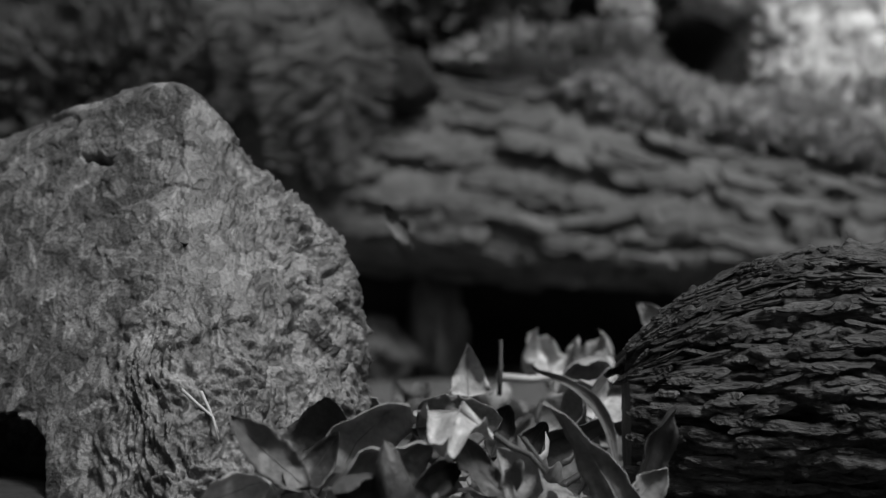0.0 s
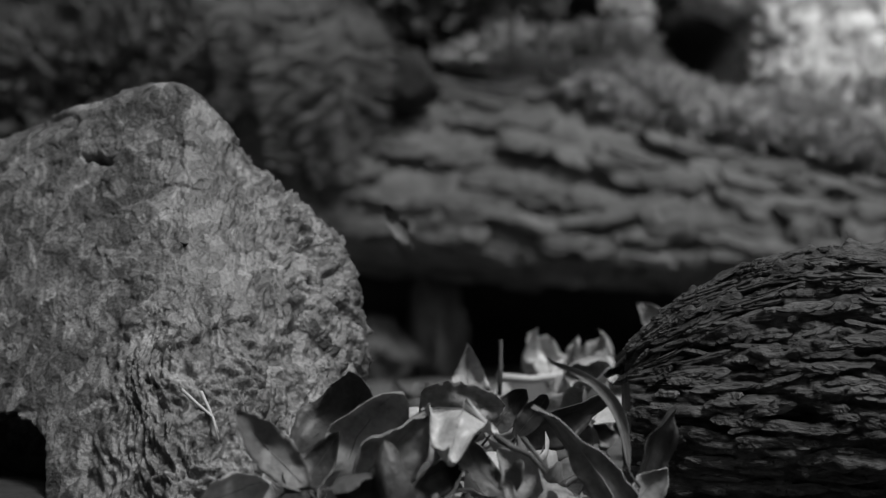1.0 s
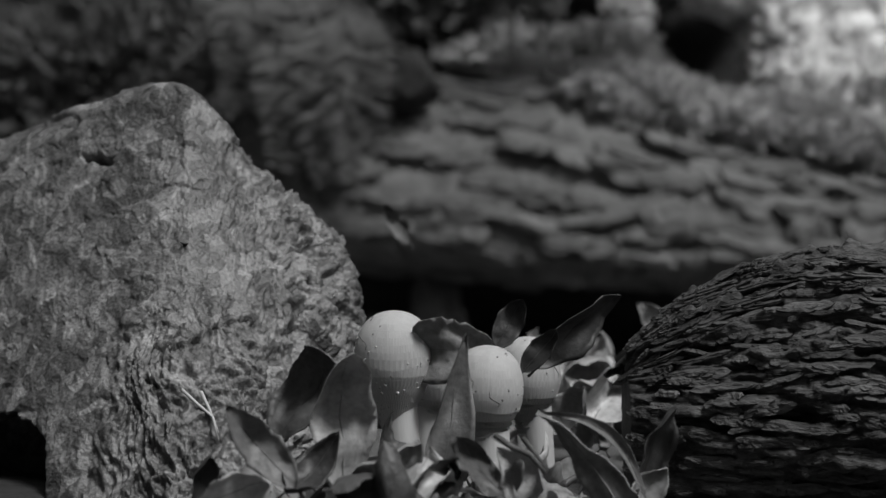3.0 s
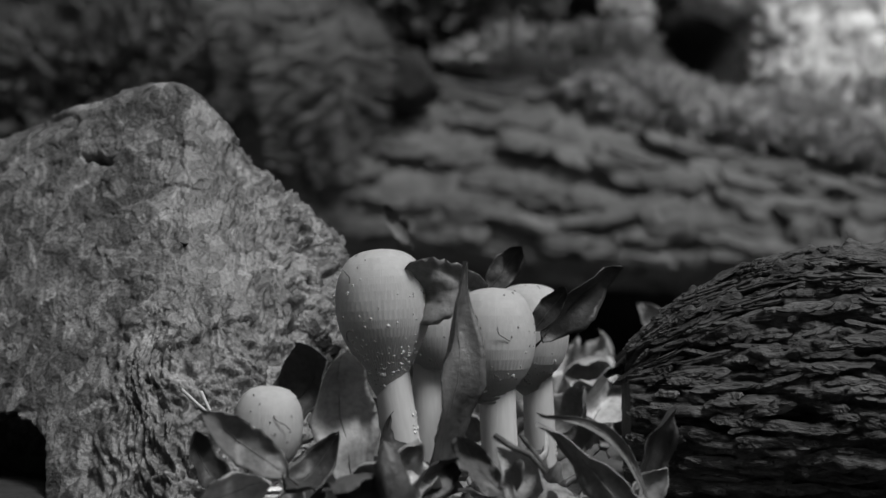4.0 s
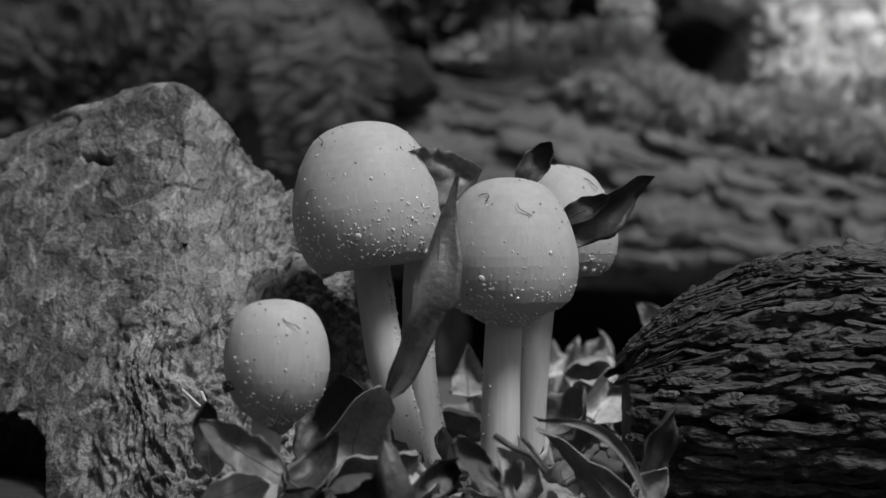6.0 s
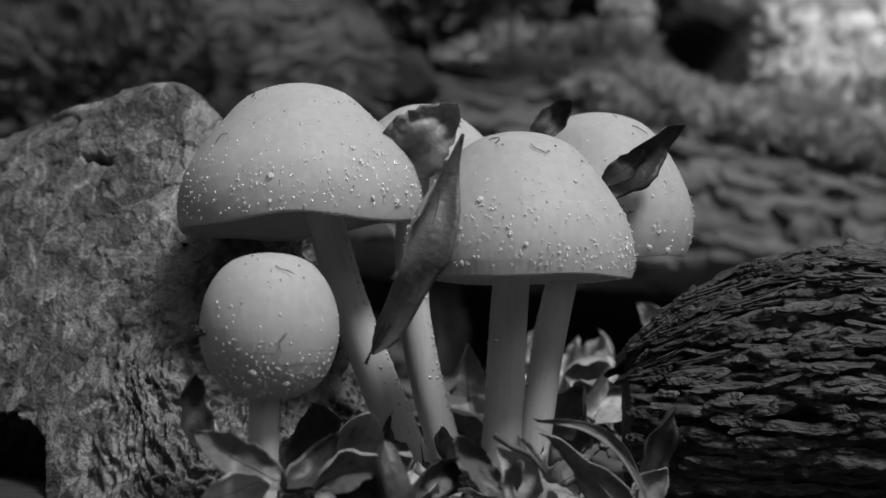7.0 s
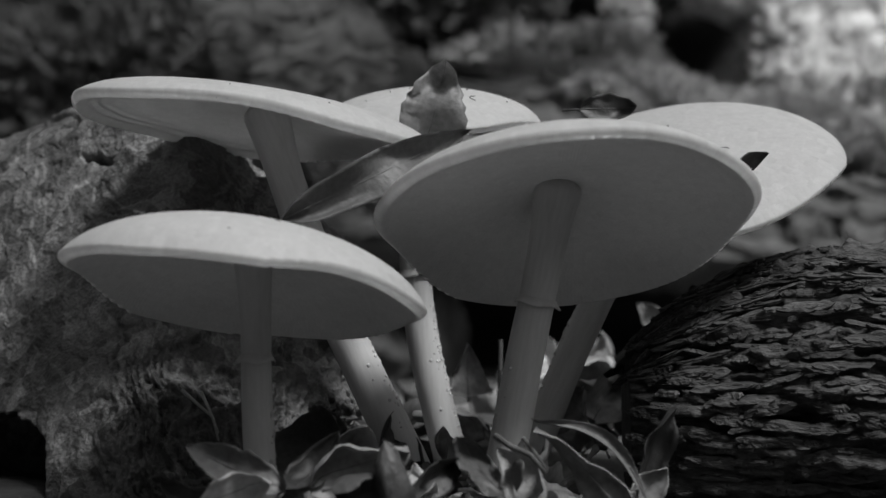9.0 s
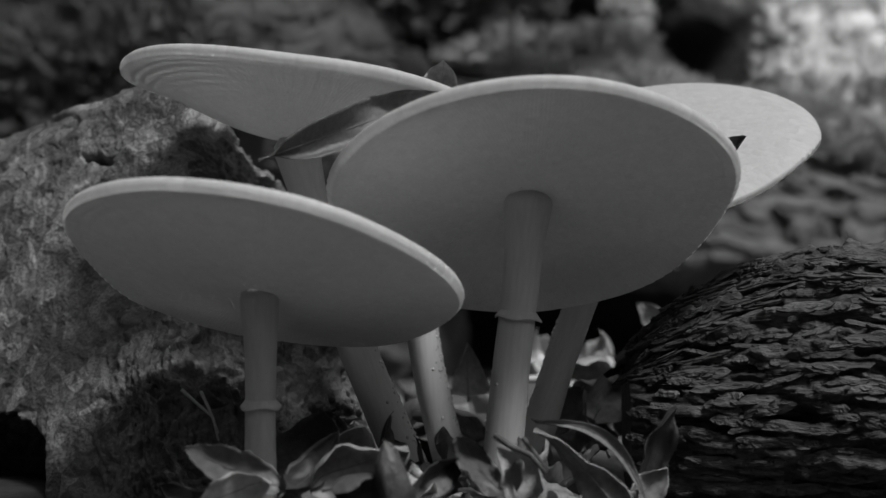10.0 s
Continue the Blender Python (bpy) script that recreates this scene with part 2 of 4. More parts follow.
# ---- logs with bark plates ----
def bark_plate(length, width, thick, seed):
    """A blunt layered strip of bark along x: two stacked crusts with crumbled edges, the lower edge standing out."""
    rng = random.Random(seed)
    bm = bmesh.new()
    for layer in range(2):
        n = 10
        ln = length * (1.0 if layer == 0 else rng.uniform(0.35, 0.7))
        x0 = 0 if layer == 0 else rng.uniform(-0.2, 0.2) * length
        z0 = thick * 0.9 * layer
        lo_k, hi_k, lift = 0.9, 0.8, thick
        rows = []
        for i in range(n + 1):
            t = i / n * 2 - 1
            w = width * 0.5 * (1 - abs(t) ** 6) ** 0.5 * (0.7 if layer else 1.0)
            lo_k = 0.6 * lo_k + 0.4 * rng.uniform(0.4, 1.4)
            hi_k = 0.6 * hi_k + 0.4 * rng.uniform(0.4, 1.3)
            lift = 0.55 * lift + 0.45 * thick * rng.uniform(0.4, 1.8)
            lo, hi = -w * lo_k - 0.00005, w * hi_k + 0.00005
            x = x0 + t * ln / 2 + rng.uniform(-0.2, 0.2) * ln / n
            rows.append([bm.verts.new(c) for c in ((x, hi, z0 - thick * 0.6), (x, hi * 0.6, z0 + thick * rng.uniform(0.1, 0.6)), (x, lo * 0.2, z0 + lift * rng.uniform(0.5, 0.9)), (x, lo * 0.85, z0 + lift),
                                                   (x, lo, z0 + lift * 0.7), (x, lo * 0.9, z0 + lift * 0.3 - thick * 0.8))])
        for a, b in zip(rows, rows[1:]):
            for k in range(5):
                bm.faces.new((a[k], a[k + 1], b[k + 1], b[k]))
    bmesh.ops.recalc_face_normals(bm, faces=bm.faces)
    return bm


def log_surface(c, ax, radius, u, ang, taper, rel, lengthwise, squash=(1.0, 1.0)):
    """A point and the outward way on a log: u along the axis ax (unit), ang around it; rel is the depth of its bark relief."""
    side = Vector((0, 0, 1)).cross(ax).normalized()
    up = ax.cross(side)
    out = side * math.cos(ang) + up * math.sin(ang)
    q = Vector((u * lengthwise, math.cos(ang) * 0.03, math.sin(ang) * 0.03)) * (0.031 / radius if radius < 0.035 else 1)
    h = terrace(fbm(q, 130, 3) * 0.5 + 0.5, 5) - 0.5 + 0.3 * fbm(q, 500, 3)
    r = radius * taper(u, math.sin(ang)) * (1 + 0.05 * noise.noise(Vector((u * 22, math.cos(ang), math.sin(ang))))) + rel * h
    tall = squash[0] if math.sin(ang) > 0 else squash[1]
    return c + ax * u + side * math.cos(ang) * r + up * math.sin(ang) * r * tall, (side * math.cos(ang) + up * math.sin(ang) / tall).normalized()


def build_log(name, label, centre, ax, length, radius, taper, rel, plate, angs, bark, core, seed, rows, per_row, res, mid, lengthwise=0.3, sit=0.25, squash=(1.0, 1.0)):
    ax = Vector(ax).normalized()
    c0 = mm(centre)
    bm = bmesh.new()
    rings = []
    for i in range(res[0]):
        u = length * i / (res[0] - 1)
        rings.append([log_surface(c0, ax, radius, u, 2 * math.pi * k / res[1], taper, rel, lengthwise, squash)[0] for k in range(res[1])])
    loft(bm, rings)
    log = part(name, mesh_of(name, bm, core))
    tagged(log, label, "log")
    rng = random.Random(seed)
    shapes, laid = [], []
    for k in range(16):
        bm2 = bark_plate(plate[0] * rng.uniform(0.5, 1.5), plate[1] * rng.uniform(0.6, 1.4), plate[2] * rng.uniform(0.6, 1.4), k + seed)
        shapes.append(mesh_of("bark_plate", bm2, bark))
    for r in range(rows):
        ang = angs[0] + (angs[1] - angs[0]) * (r + 0.5) / rows
        for c in range(per_row):
            u = length * (c + 0.5 + 0.5 * (r % 2) + rng.uniform(-0.4, 0.4)) / per_row
            if u > length * 0.99:
                continue
            a = ang + rng.uniform(-0.6, 0.6) * (angs[1] - angs[0]) / rows
            p, out = log_surface(c0, ax, radius, u, a, taper, 0, lengthwise, squash)
            p2, _ = log_surface(c0, ax, radius, u + 0.002, a, taper, 0, lengthwise, squash)
            t = (p2 - p).normalized()
            nrm = (out - t * out.dot(t)).normalized()
            b = nrm.cross(t)
            if b.z < 0:
                t, b = -t, -b
            m = Matrix((t, b, nrm)).transposed().to_4x4()
            m.translation = p + nrm * rel * sit
            tilt = pose(0, 0, 0, rng.gauss(0, 10), rng.gauss(0, 4), rng.gauss(0, 8))
            laid.append((nrm.y + 4 * abs(u - mid), m @ tilt, rng.choice(shapes)))
    laid.sort(key=lambda k: k[0])
    for _, m, data in laid[:300]:
        part("bark_plate", data, log, m=m)
    verts, faces = [], []
    for _, m, data in laid[300:]:
        k = len(verts)
        verts += [m @ v.co for v in data.vertices]
        faces += [[k + i for i in p.vertices] for p in data.polygons]
    if verts:
        me = bpy.data.meshes.new("bark")
        me.from_pydata(verts, [], faces)
        me.materials.append(bark)
        tagged(part("bark", me, log), kind="stuff")
    return log


def build_logs():
    def near_taper(u, rise):
        # the end is broken off aslant: its lower side reaches farther
        k = min(1.0, (u + 0.018 * max(0.0, 0.4 - rise)) / 0.040)
        return 0.04 + 0.96 * math.sin(k * math.pi / 2) ** 0.6
    build_log("fallen_log", "short dark log with rough flaking bark", (34.5, 20, 19.7), (1, -0.05, 0.015), 0.15, 0.0235, near_taper,
              0.0066, (0.0085, 0.0017, 0.00038), (0.2, 4.0), M_BARK, M_BARK, 5, 38, 20, (330, 240), 0.04, sit=0.16)

    def far_taper(u, rise):
        return (1.0 + 0.04 * math.sin(u * 22)) * max(0.55, 1.0 - 3.2 * max(0.0, u - 0.10))
    since = set(scene.objects)
    build_log("mossy_log", "long fallen tree with scaly weathered bark raised off the ground", (-62, 214, 56.0), (1, 0.02, -0.075), 0.41, 0.031, far_taper,
              0.0062, (0.024, 0.009, 0.0009), (1.4, 4.4), M_OLD_BARK, M_OLD_BARK, 9, 15, 22, (240, 90), 0.15, 0.35, squash=(1.5, 0.42))
    set_back(since)


# ---- the bank and growth behind ----
def build_bank():
    bm = bmesh.new()
    nx, nz = 150, 70
    grid = []
    for j in range(nz):
        row = []
        for i in range(nx):
            x = -0.6 + 1.2 * i / (nx - 1)
            z = -0.01 + 0.5 * j / (nz - 1)
            y = 0.42 + 0.2 * z + 0.05 * fbm((x, z, 0), 9, 5) + 0.02 * fbm((x, z, 4), 40, 3)
            row.append(bm.verts.new((x, y, z)))
        grid.append(row)
    for a, b in zip(grid, grid[1:]):
        for i in range(nx - 1):
            bm.faces.new((a[i], a[i + 1], b[i + 1], b[i])).smooth = True
    bank = part("bank", mesh_of("bank", bm, M_SHADE_SOIL))
    tagged(bank, "earth bank behind the fallen trunk, its shade put in the colour", "bank", kind="structure")


def build_sky_shield():
    """An unseen dark wall added all round to cut sky light, open above and low on the sunny side."""
    bm = bmesh.new()
    n, rows = 120, 26
    grid = []
    for j in range(rows):
        row = []
        for i in range(n):
            a = 2 * math.pi * i / n
            z = -0.1 + (1.35 - 0.6 * math.cos(a - 0.35)) * j / (rows - 1)
            r = 2.7 + 0.3 * fbm((math.cos(a) * 2, math.sin(a) * 2, z * 1.5), 2.0, 4)
            row.append(bm.verts.new((r * math.cos(a), r * math.sin(a), z + (0.1 * noise.noise(Vector((a * 6, 0, 0))) if j == rows - 1 else 0))))
        grid.append(row)
    for a, b in zip(grid, grid[1:]):
        for i in range(n):
            bm.faces.new((a[i], b[i], b[(i + 1) % n], a[(i + 1) % n])).smooth = True
    tagged(part("backdrop", mesh_of("backdrop", bm, M_SKY_SHIELD)), "unseen dark wall added round the clearing to cut sky light", "forest", kind="structure")


def moss(name, spots, count, size, seed, mat, label):
    """Tufts of fine blades over ellipsoid spots (centre, radii), one sheet of growth."""
    rng = random.Random(seed)
    verts, faces = [], []
    for _ in range(count):
        c, r = rng.choice(spots)
        n = Vector((rng.gauss(0, 1), rng.gauss(-0.4, 1), rng.gauss(0.3, 1))).normalized()
        if n.z < -0.5:
            n.z = -n.z
        k = 1 + 0.3 * noise.noise(n * 3.5 + Vector(c) * 0.02)
        p = Vector((c[0] + n.x * r[0] * k, c[1] + n.y * r[1] * k, c[2] + n.z * r[2] * k))
        g = (n + Vector((rng.gauss(0, 0.5), rng.gauss(0, 0.5), rng.gauss(0.1, 0.5)))).normalized()
        side = g.orthogonal().normalized()
        side.rotate(Matrix.Rotation(rng.uniform(0, 6.28), 3, g))
        h = size * rng.uniform(0.5, 1.5)
        w = h * 0.22
        i = len(verts)
        verts += [mm(p - side * w), mm(p + g.cross(side) * w), mm(p + side * w), mm(p + g * h)]
        faces += [(i, i + 1, i + 3), (i + 1, i + 2, i + 3), (i + 2, i, i + 3)]
    me = bpy.data.meshes.new(name)
    me.from_pydata(verts, [], faces)
    me.materials.append(mat)
    tagged(part(name, me), label, "moss", kind="stuff")


def fern(base, tips, seed, label):
    """A fern: each frond a curved stalk with toothed leaflets in two rows."""
    rng = random.Random(seed)
    thing = part("fern", None, m=Matrix.Translation(mm(base)))
    tagged(thing, label, "fern")
    for tip in tips:
        bm = bmesh.new()
        a, d = Vector((0, 0, 0)), Vector(tip) - Vector(base)
        n = 22
        pts = [a + d * (i / n) + Vector((0, -4, 10)) * math.sin(math.pi * i / n) for i in range(n + 1)]
        tube(bm, [mm(p) for p in pts], [0.0006 * (1.2 - i / n) for i in range(n + 1)], 5)
        across = d.cross(Vector((0, -1, 0.2))).normalized()
        for i in range(2, n):
            ln = d.length * 0.24 * math.sin(math.pi * (i / n) ** 0.7) + 1
            for sgn in (-1, 1):
                way = (across * sgn + d.normalized() * 0.45 + Vector((0, rng.gauss(-0.2, 0.15), rng.gauss(0, 0.1)))).normalized()
                wide = d.normalized()
                w = d.length / n * 0.42
                prof = [(0, 0.5), (0.2, 1.0), (0.28, 0.7), (0.45, 1.0), (0.53, 0.6), (0.7, 0.7), (0.78, 0.35), (1, 0.05)]
                up = [bm.verts.new(mm(pts[i] + way * ln * u + wide * w * v)) for u, v in prof]
                dn = [bm.verts.new(mm(pts[i] + way * ln * u - wide * w * v + Vector((0, 0.5, 0)))) for u, v in prof]
                for k in range(len(prof) - 1):
                    bm.faces.new((up[k], up[k + 1], dn[k + 1], dn[k]))
        part("frond", mesh_of("frond", bm, M_FERN), thing)


FAR = Matrix.Translation((0, -0.2926, 0.045)) @ Matrix.Diagonal((2.6, 2.6, 2.6, 1)) @ Matrix.Translation((0, 0.2926, -0.045))


def set_back(since):
    """Moves all top-level things made since then back to the far side of the clearing, and enlarges them with the distance."""
    for ob in list(scene.objects):
        if ob not in since and ob.parent is None:
            ob.matrix_basis = FAR @ ob.matrix_basis


def build_background():
    build_sky_shield()
    since = set(scene.objects)
    build_bank()
    right = [((126, 300, 92), (15, 22, 24)), ((150, 303, 92), (22, 24, 26)), ((180, 300, 86), (24, 24, 28)), ((106, 318, 141), (14, 20, 13)), ((125, 318, 119), (13, 22, 15)), ((138, 325, 118), (22, 24, 26)), ((168, 330, 120), (28, 24, 28)), ((140, 345, 146), (36, 24, 20)), ((68, 320, 133), (6, 7, 8))]
    mid = [((34, 318, 106), (34, 22, 17)), ((60, 314, 110), (16, 18, 14)), ((70, 300, 90), (40, 16, 8))]
    left = [((-125, 305, 85), (45, 22, 45)), ((-70, 300, 80), (38, 20, 45)), ((-120, 330, 118), (32, 22, 34)), ((-80, 335, 122), (36, 22, 26)), ((-30, 340, 128), (36, 22, 22)), ((10, 345, 138), (30, 20, 14))]
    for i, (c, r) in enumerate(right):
        lump("stone", c, [k * 0.99 for k in r], i + 2, 0.4, M_SUN_STONE, "stone on the bank behind the fallen tree, coloured pale as in sun", "stone", 5)
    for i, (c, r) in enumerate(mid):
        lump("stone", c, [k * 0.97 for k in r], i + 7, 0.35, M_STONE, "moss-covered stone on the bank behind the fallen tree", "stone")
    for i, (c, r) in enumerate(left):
        lump("shrub_mound", c, [k * 0.92 for k in r], i + 12, 0.2, M_SHADE_SOIL, "overgrown mound on the bank, coloured dark as in shade", "mound")
    # The sunlit right is coloured paler, the shaded middle darker.
    moss("moss", right, 5000, 4.5, 3, M_SUN_MOSS, "moss over stones, coloured pale as in sun")
    moss("moss", mid, 8000, 5.5, 4, M_SHADE_MOSS, "moss over a low stone, coloured dark as in shade")
    moss("undergrowth", left, 9000, 7.0, 5, M_FERN, "dim low undergrowth on the bank")
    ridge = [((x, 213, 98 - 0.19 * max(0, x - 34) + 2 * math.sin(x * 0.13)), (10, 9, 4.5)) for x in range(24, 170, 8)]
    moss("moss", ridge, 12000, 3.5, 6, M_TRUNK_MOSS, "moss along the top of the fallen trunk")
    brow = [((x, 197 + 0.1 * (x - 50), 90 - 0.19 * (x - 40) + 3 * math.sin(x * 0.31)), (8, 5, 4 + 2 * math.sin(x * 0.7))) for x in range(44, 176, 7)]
    moss("moss", brow, 6000, 3.0, 16, M_TRUNK_MOSS, "moss over the bark of the fallen trunk, paled as in sun")
    # Tufts added out of view above the trunk, only to cast shade on it.
    over = [((-24, 210, 148), (30, 32, 9)), ((8, 208, 156), (26, 32, 9)), ((-50, 214, 150), (28, 32, 10)), ((40, 206, 160), (24, 32, 8)), ((62, 208, 164), (15, 32, 7))]
    moss("undergrowth", over, 14000, 8.0, 15, M_FERN, "unseen foliage added above the fallen trunk to shade it")
    fern((-70, 280, 55), [(-58, 258, 125), (-90, 262, 122), (-38, 258, 100)], 4, "dim fern with toothed fronds behind the boulder")
    fern((-30, 185, 120), [(-44, 172, 64), (-62, 175, 80), (-24, 172, 72), (-78, 178, 96)], 8, "dim fern with toothed fronds behind the boulder")
    fern((-29, 176, 112), [(-25, 170, 57), (-36, 172, 62), (-18, 172, 66)], 21, "dim fern with toothed fronds hanging beside the fallen trunk")
    fern((-43, 178, 108), [(-34, 172, 60), (-48, 172, 66)], 22, "dim fern with toothed fronds hanging beside the fallen trunk")
    fern((-55, 180, 116), [(-50, 174, 80), (-62, 174, 84)], 23, "dim fern with toothed fronds hanging beside the fallen trunk")
    # Dark lump added in place of a shadowed hollow by the trunk.
    lump("mound", (-12, 186, 93), (10, 8, 9), 43, 0.3, M_SHADE_SOIL, "added dark lump standing in for a shadowed hollow by the trunk", "soil")
    # Heap added to hide lit ground, so the gap under the trunk reads black.
    lump("mound", (40, 280, 8), (150, 30, 58), 41, 0.15, M_SHADE_SOIL, "dark heap added behind the fallen tree to blacken the gap under it", "mound")
    # These props carry the shade under the trunk in their colour.
    lump("stone", (-2, 208, 18), (9, 12, 21), 31, 0.35, M_SHADE_STONE, "stone propping the fallen trunk, coloured dark as in shade", "stone")
    lump("stone", (-24, 200, 14), (14, 12, 10), 33, 0.4, M_SHADE_STONE, "stone under the fallen trunk, coloured dark as in shade", "stone")
    lump("stone", (-40, 205, 10), (16, 12, 13), 35, 0.4, M_SHADE_STONE, "stone under the fallen trunk, coloured dark as in shade", "stone")
    set_back(since)
    # Black lumps added as painted shade under the boulder and beside the log.
    lump("mound", (-86, 8, -4), (26, 32, 6), 51, 0.2, M_SHADE_SOIL, "added black lump, shade painted under the hollow of the boulder", "soil")
    lump("mound", (72, -24, -8), (46, 30, 6), 53, 0.2, M_SHADE_SOIL, "added black lump, shade painted beside the dark log", "soil")


# ---- leaves ----
def leaf_mesh(length, width, bend=0.3, fold=0.25, twist=0.0, wave=0.06, seed=0, stalk=0.12, shape=1.0, crumple=0.28, curl=1.0, sway=0.0):
    """A leaf blade along +y from the origin, facing +z; millimetres. bend, fold, twist in radians."""
    rng = random.Random(seed)
    bm = bmesh.new()
    n, k = 16, 5
    ph = rng.uniform(0, 6.28)
    hook = rng.uniform(-0.2, 0.9)
    rows = []
    y = z = 0.0
    for i in range(n + 1):
        t = i / n
        a = bend * (t - 0.5) * 2 + hook * max(0.0, t - 0.6) * 2.5
        if i:
            y += math.cos(a) * length / n
            z += math.sin(a) * length / n
        w = width / 2 * (math.sin(math.pi * t ** (0.8 * shape)) ** 0.8) * (1 + 0.2 * noise.noise(Vector((t * 5, seed, 0))) + 0.14 * noise.noise(Vector((t * 13, seed, 4)))) + 0.02
        row = []
        for j in range(-k, k + 1):
            v = j / k
            tw = twist * (t - 0.5)
            x0 = v * w * math.cos(fold * abs(v))
            z0 = abs(v) * w * math.sin(fold) + wave * width * math.sin(9 * t + ph + 1.5 * (v > 0)) * v * v
            z0 += crumple * width * (1.2 * noise.noise(Vector((x0 * 0.22, y * 0.16, seed * 5.3))) + 0.45 * abs(noise.noise(Vector((x0 * 0.5, y * 0.4, seed * 2.1))))) + 0.3 * width * curl * v ** 4 * (0.6 + noise.noise(Vector((t * 4, v, seed))))
            x1 = x0 * math.cos(tw) - z0 * math.sin(tw)
            z1 = x0 * math.sin(tw) + z0 * math.cos(tw)
            row.append(mm((x1 + sway * length * math.sin(math.pi * min(1.0, t * 1.05)), y, z + z1)))
        rows.append(row)
    th = 0.00013
    top = [[bm.verts.new(p + Vector((0, 0, th))) for p in row] for row in rows]
    low = [[bm.verts.new(p - Vector((0, 0, th))) for p in row] for row in rows]
    m = 2 * k
    for i in range(n):
        for j in range(m):
            bm.faces.new((top[i][j], top[i][j + 1], top[i + 1][j + 1], top[i + 1][j])).smooth = True
            bm.faces.new((low[i + 1][j], low[i + 1][j + 1], low[i][j + 1], low[i][j])).smooth = True
        for j, s in ((0, 1), (m, -1)):
            q = (top[i][j], top[i + 1][j], low[i + 1][j], low[i][j])
            f = bm.faces.new(q if s > 0 else q[::-1])
            f.material_index = 1
    rib = [row[k] + Vector((0, 0, th)) for row in rows]
    bm2 = bmesh.new()
    tube(bm2, [rib[0] - mm((0, length * stalk, 0))] + rib[::2], [0.0003] + [0.00017 * (1 - 0.8 * i / 8) for i in range(len(rib[::2]))], 5)
    return bm, bm2


def leaf(length, width, m, label, category="leaf", mat=None, group="", **kw):
    blade, rib = leaf_mesh(length, width, **kw)
    mat = mat or M_LEAF
    ob = part("leaf", mesh_of("leaf", blade, mat, M_EDGE if mat in (M_LEAF, M_PALE_LEAF) else mat), m=m)
    part("midrib", mesh_of("midrib", rib, M_VEIN if mat in (M_LEAF, M_PALE_LEAF) else mat), ob)
    return tagged(ob, label, category, group)


def lay(base, tip, roll=0.0, length=None, away=1):
    """The pose of a leaf from its base towards a tip (mm); roll turns it about its length: 0 faces the front.
    With a length, the tip leans away (or, with -1, forward) until the leaf is that long; with away 0 the base moves instead."""
    b, t = Vector(base), Vector(tip)
    d = t - b
    if length and away:
        flat = math.hypot(d.x, d.z)
        d.y += away * math.sqrt(max(0.0, length * length - flat * flat)) if flat < length else 0
    elif length:
        b = t - d.normalized() * length
    yv = d.normalized()
    f = Vector((0, -1, 0))
    zv = f - yv * f.dot(yv)
    if zv.length < 0.05:
        zv = Vector((0, 0, 1)) - yv * yv.z
    zv.normalize()
    m = Matrix((yv.cross(zv), yv, zv)).transposed().to_4x4()
    m = m @ pose(0, 0, 0, 0, roll, 0)
    m.translation = mm(b)
    return m


def moving_leaf(label, length, width, rows, mat=None, roll=0.0, away=0, **kw):
    """rows: seconds, base, tip (mm), optional roll."""
    poses = [(r[0], lay(r[1], r[2], r[3] if len(r) > 3 else roll, length, away)) for r in rows]
    if poses[-1][0] < 10:
        poses.append((10.0, poses[-1][1]))
    ob = leaf(length, width, poses[0][1], label, mat=mat, group="leaves round the mushrooms", **kw)
    return [(ob, poses)]


def still_leaf(label, length, width, base, tip, roll=0.0, away=1, mat=None, **kw):
    return leaf(length, width, lay(base, tip, roll, length, away), label, mat=mat, group="leaves round the mushrooms", **kw)


def twig(pts, r, label, mat=None):
    bm = bmesh.new()
    n = len(pts)
    tube(bm, [mm(p) for p in pts], [r * MM * (1 - 0.5 * i / n) for i in range(n)], 7)
    return tagged(part("twig", mesh_of("twig", bm, mat or M_TWIG)), label, "twig")


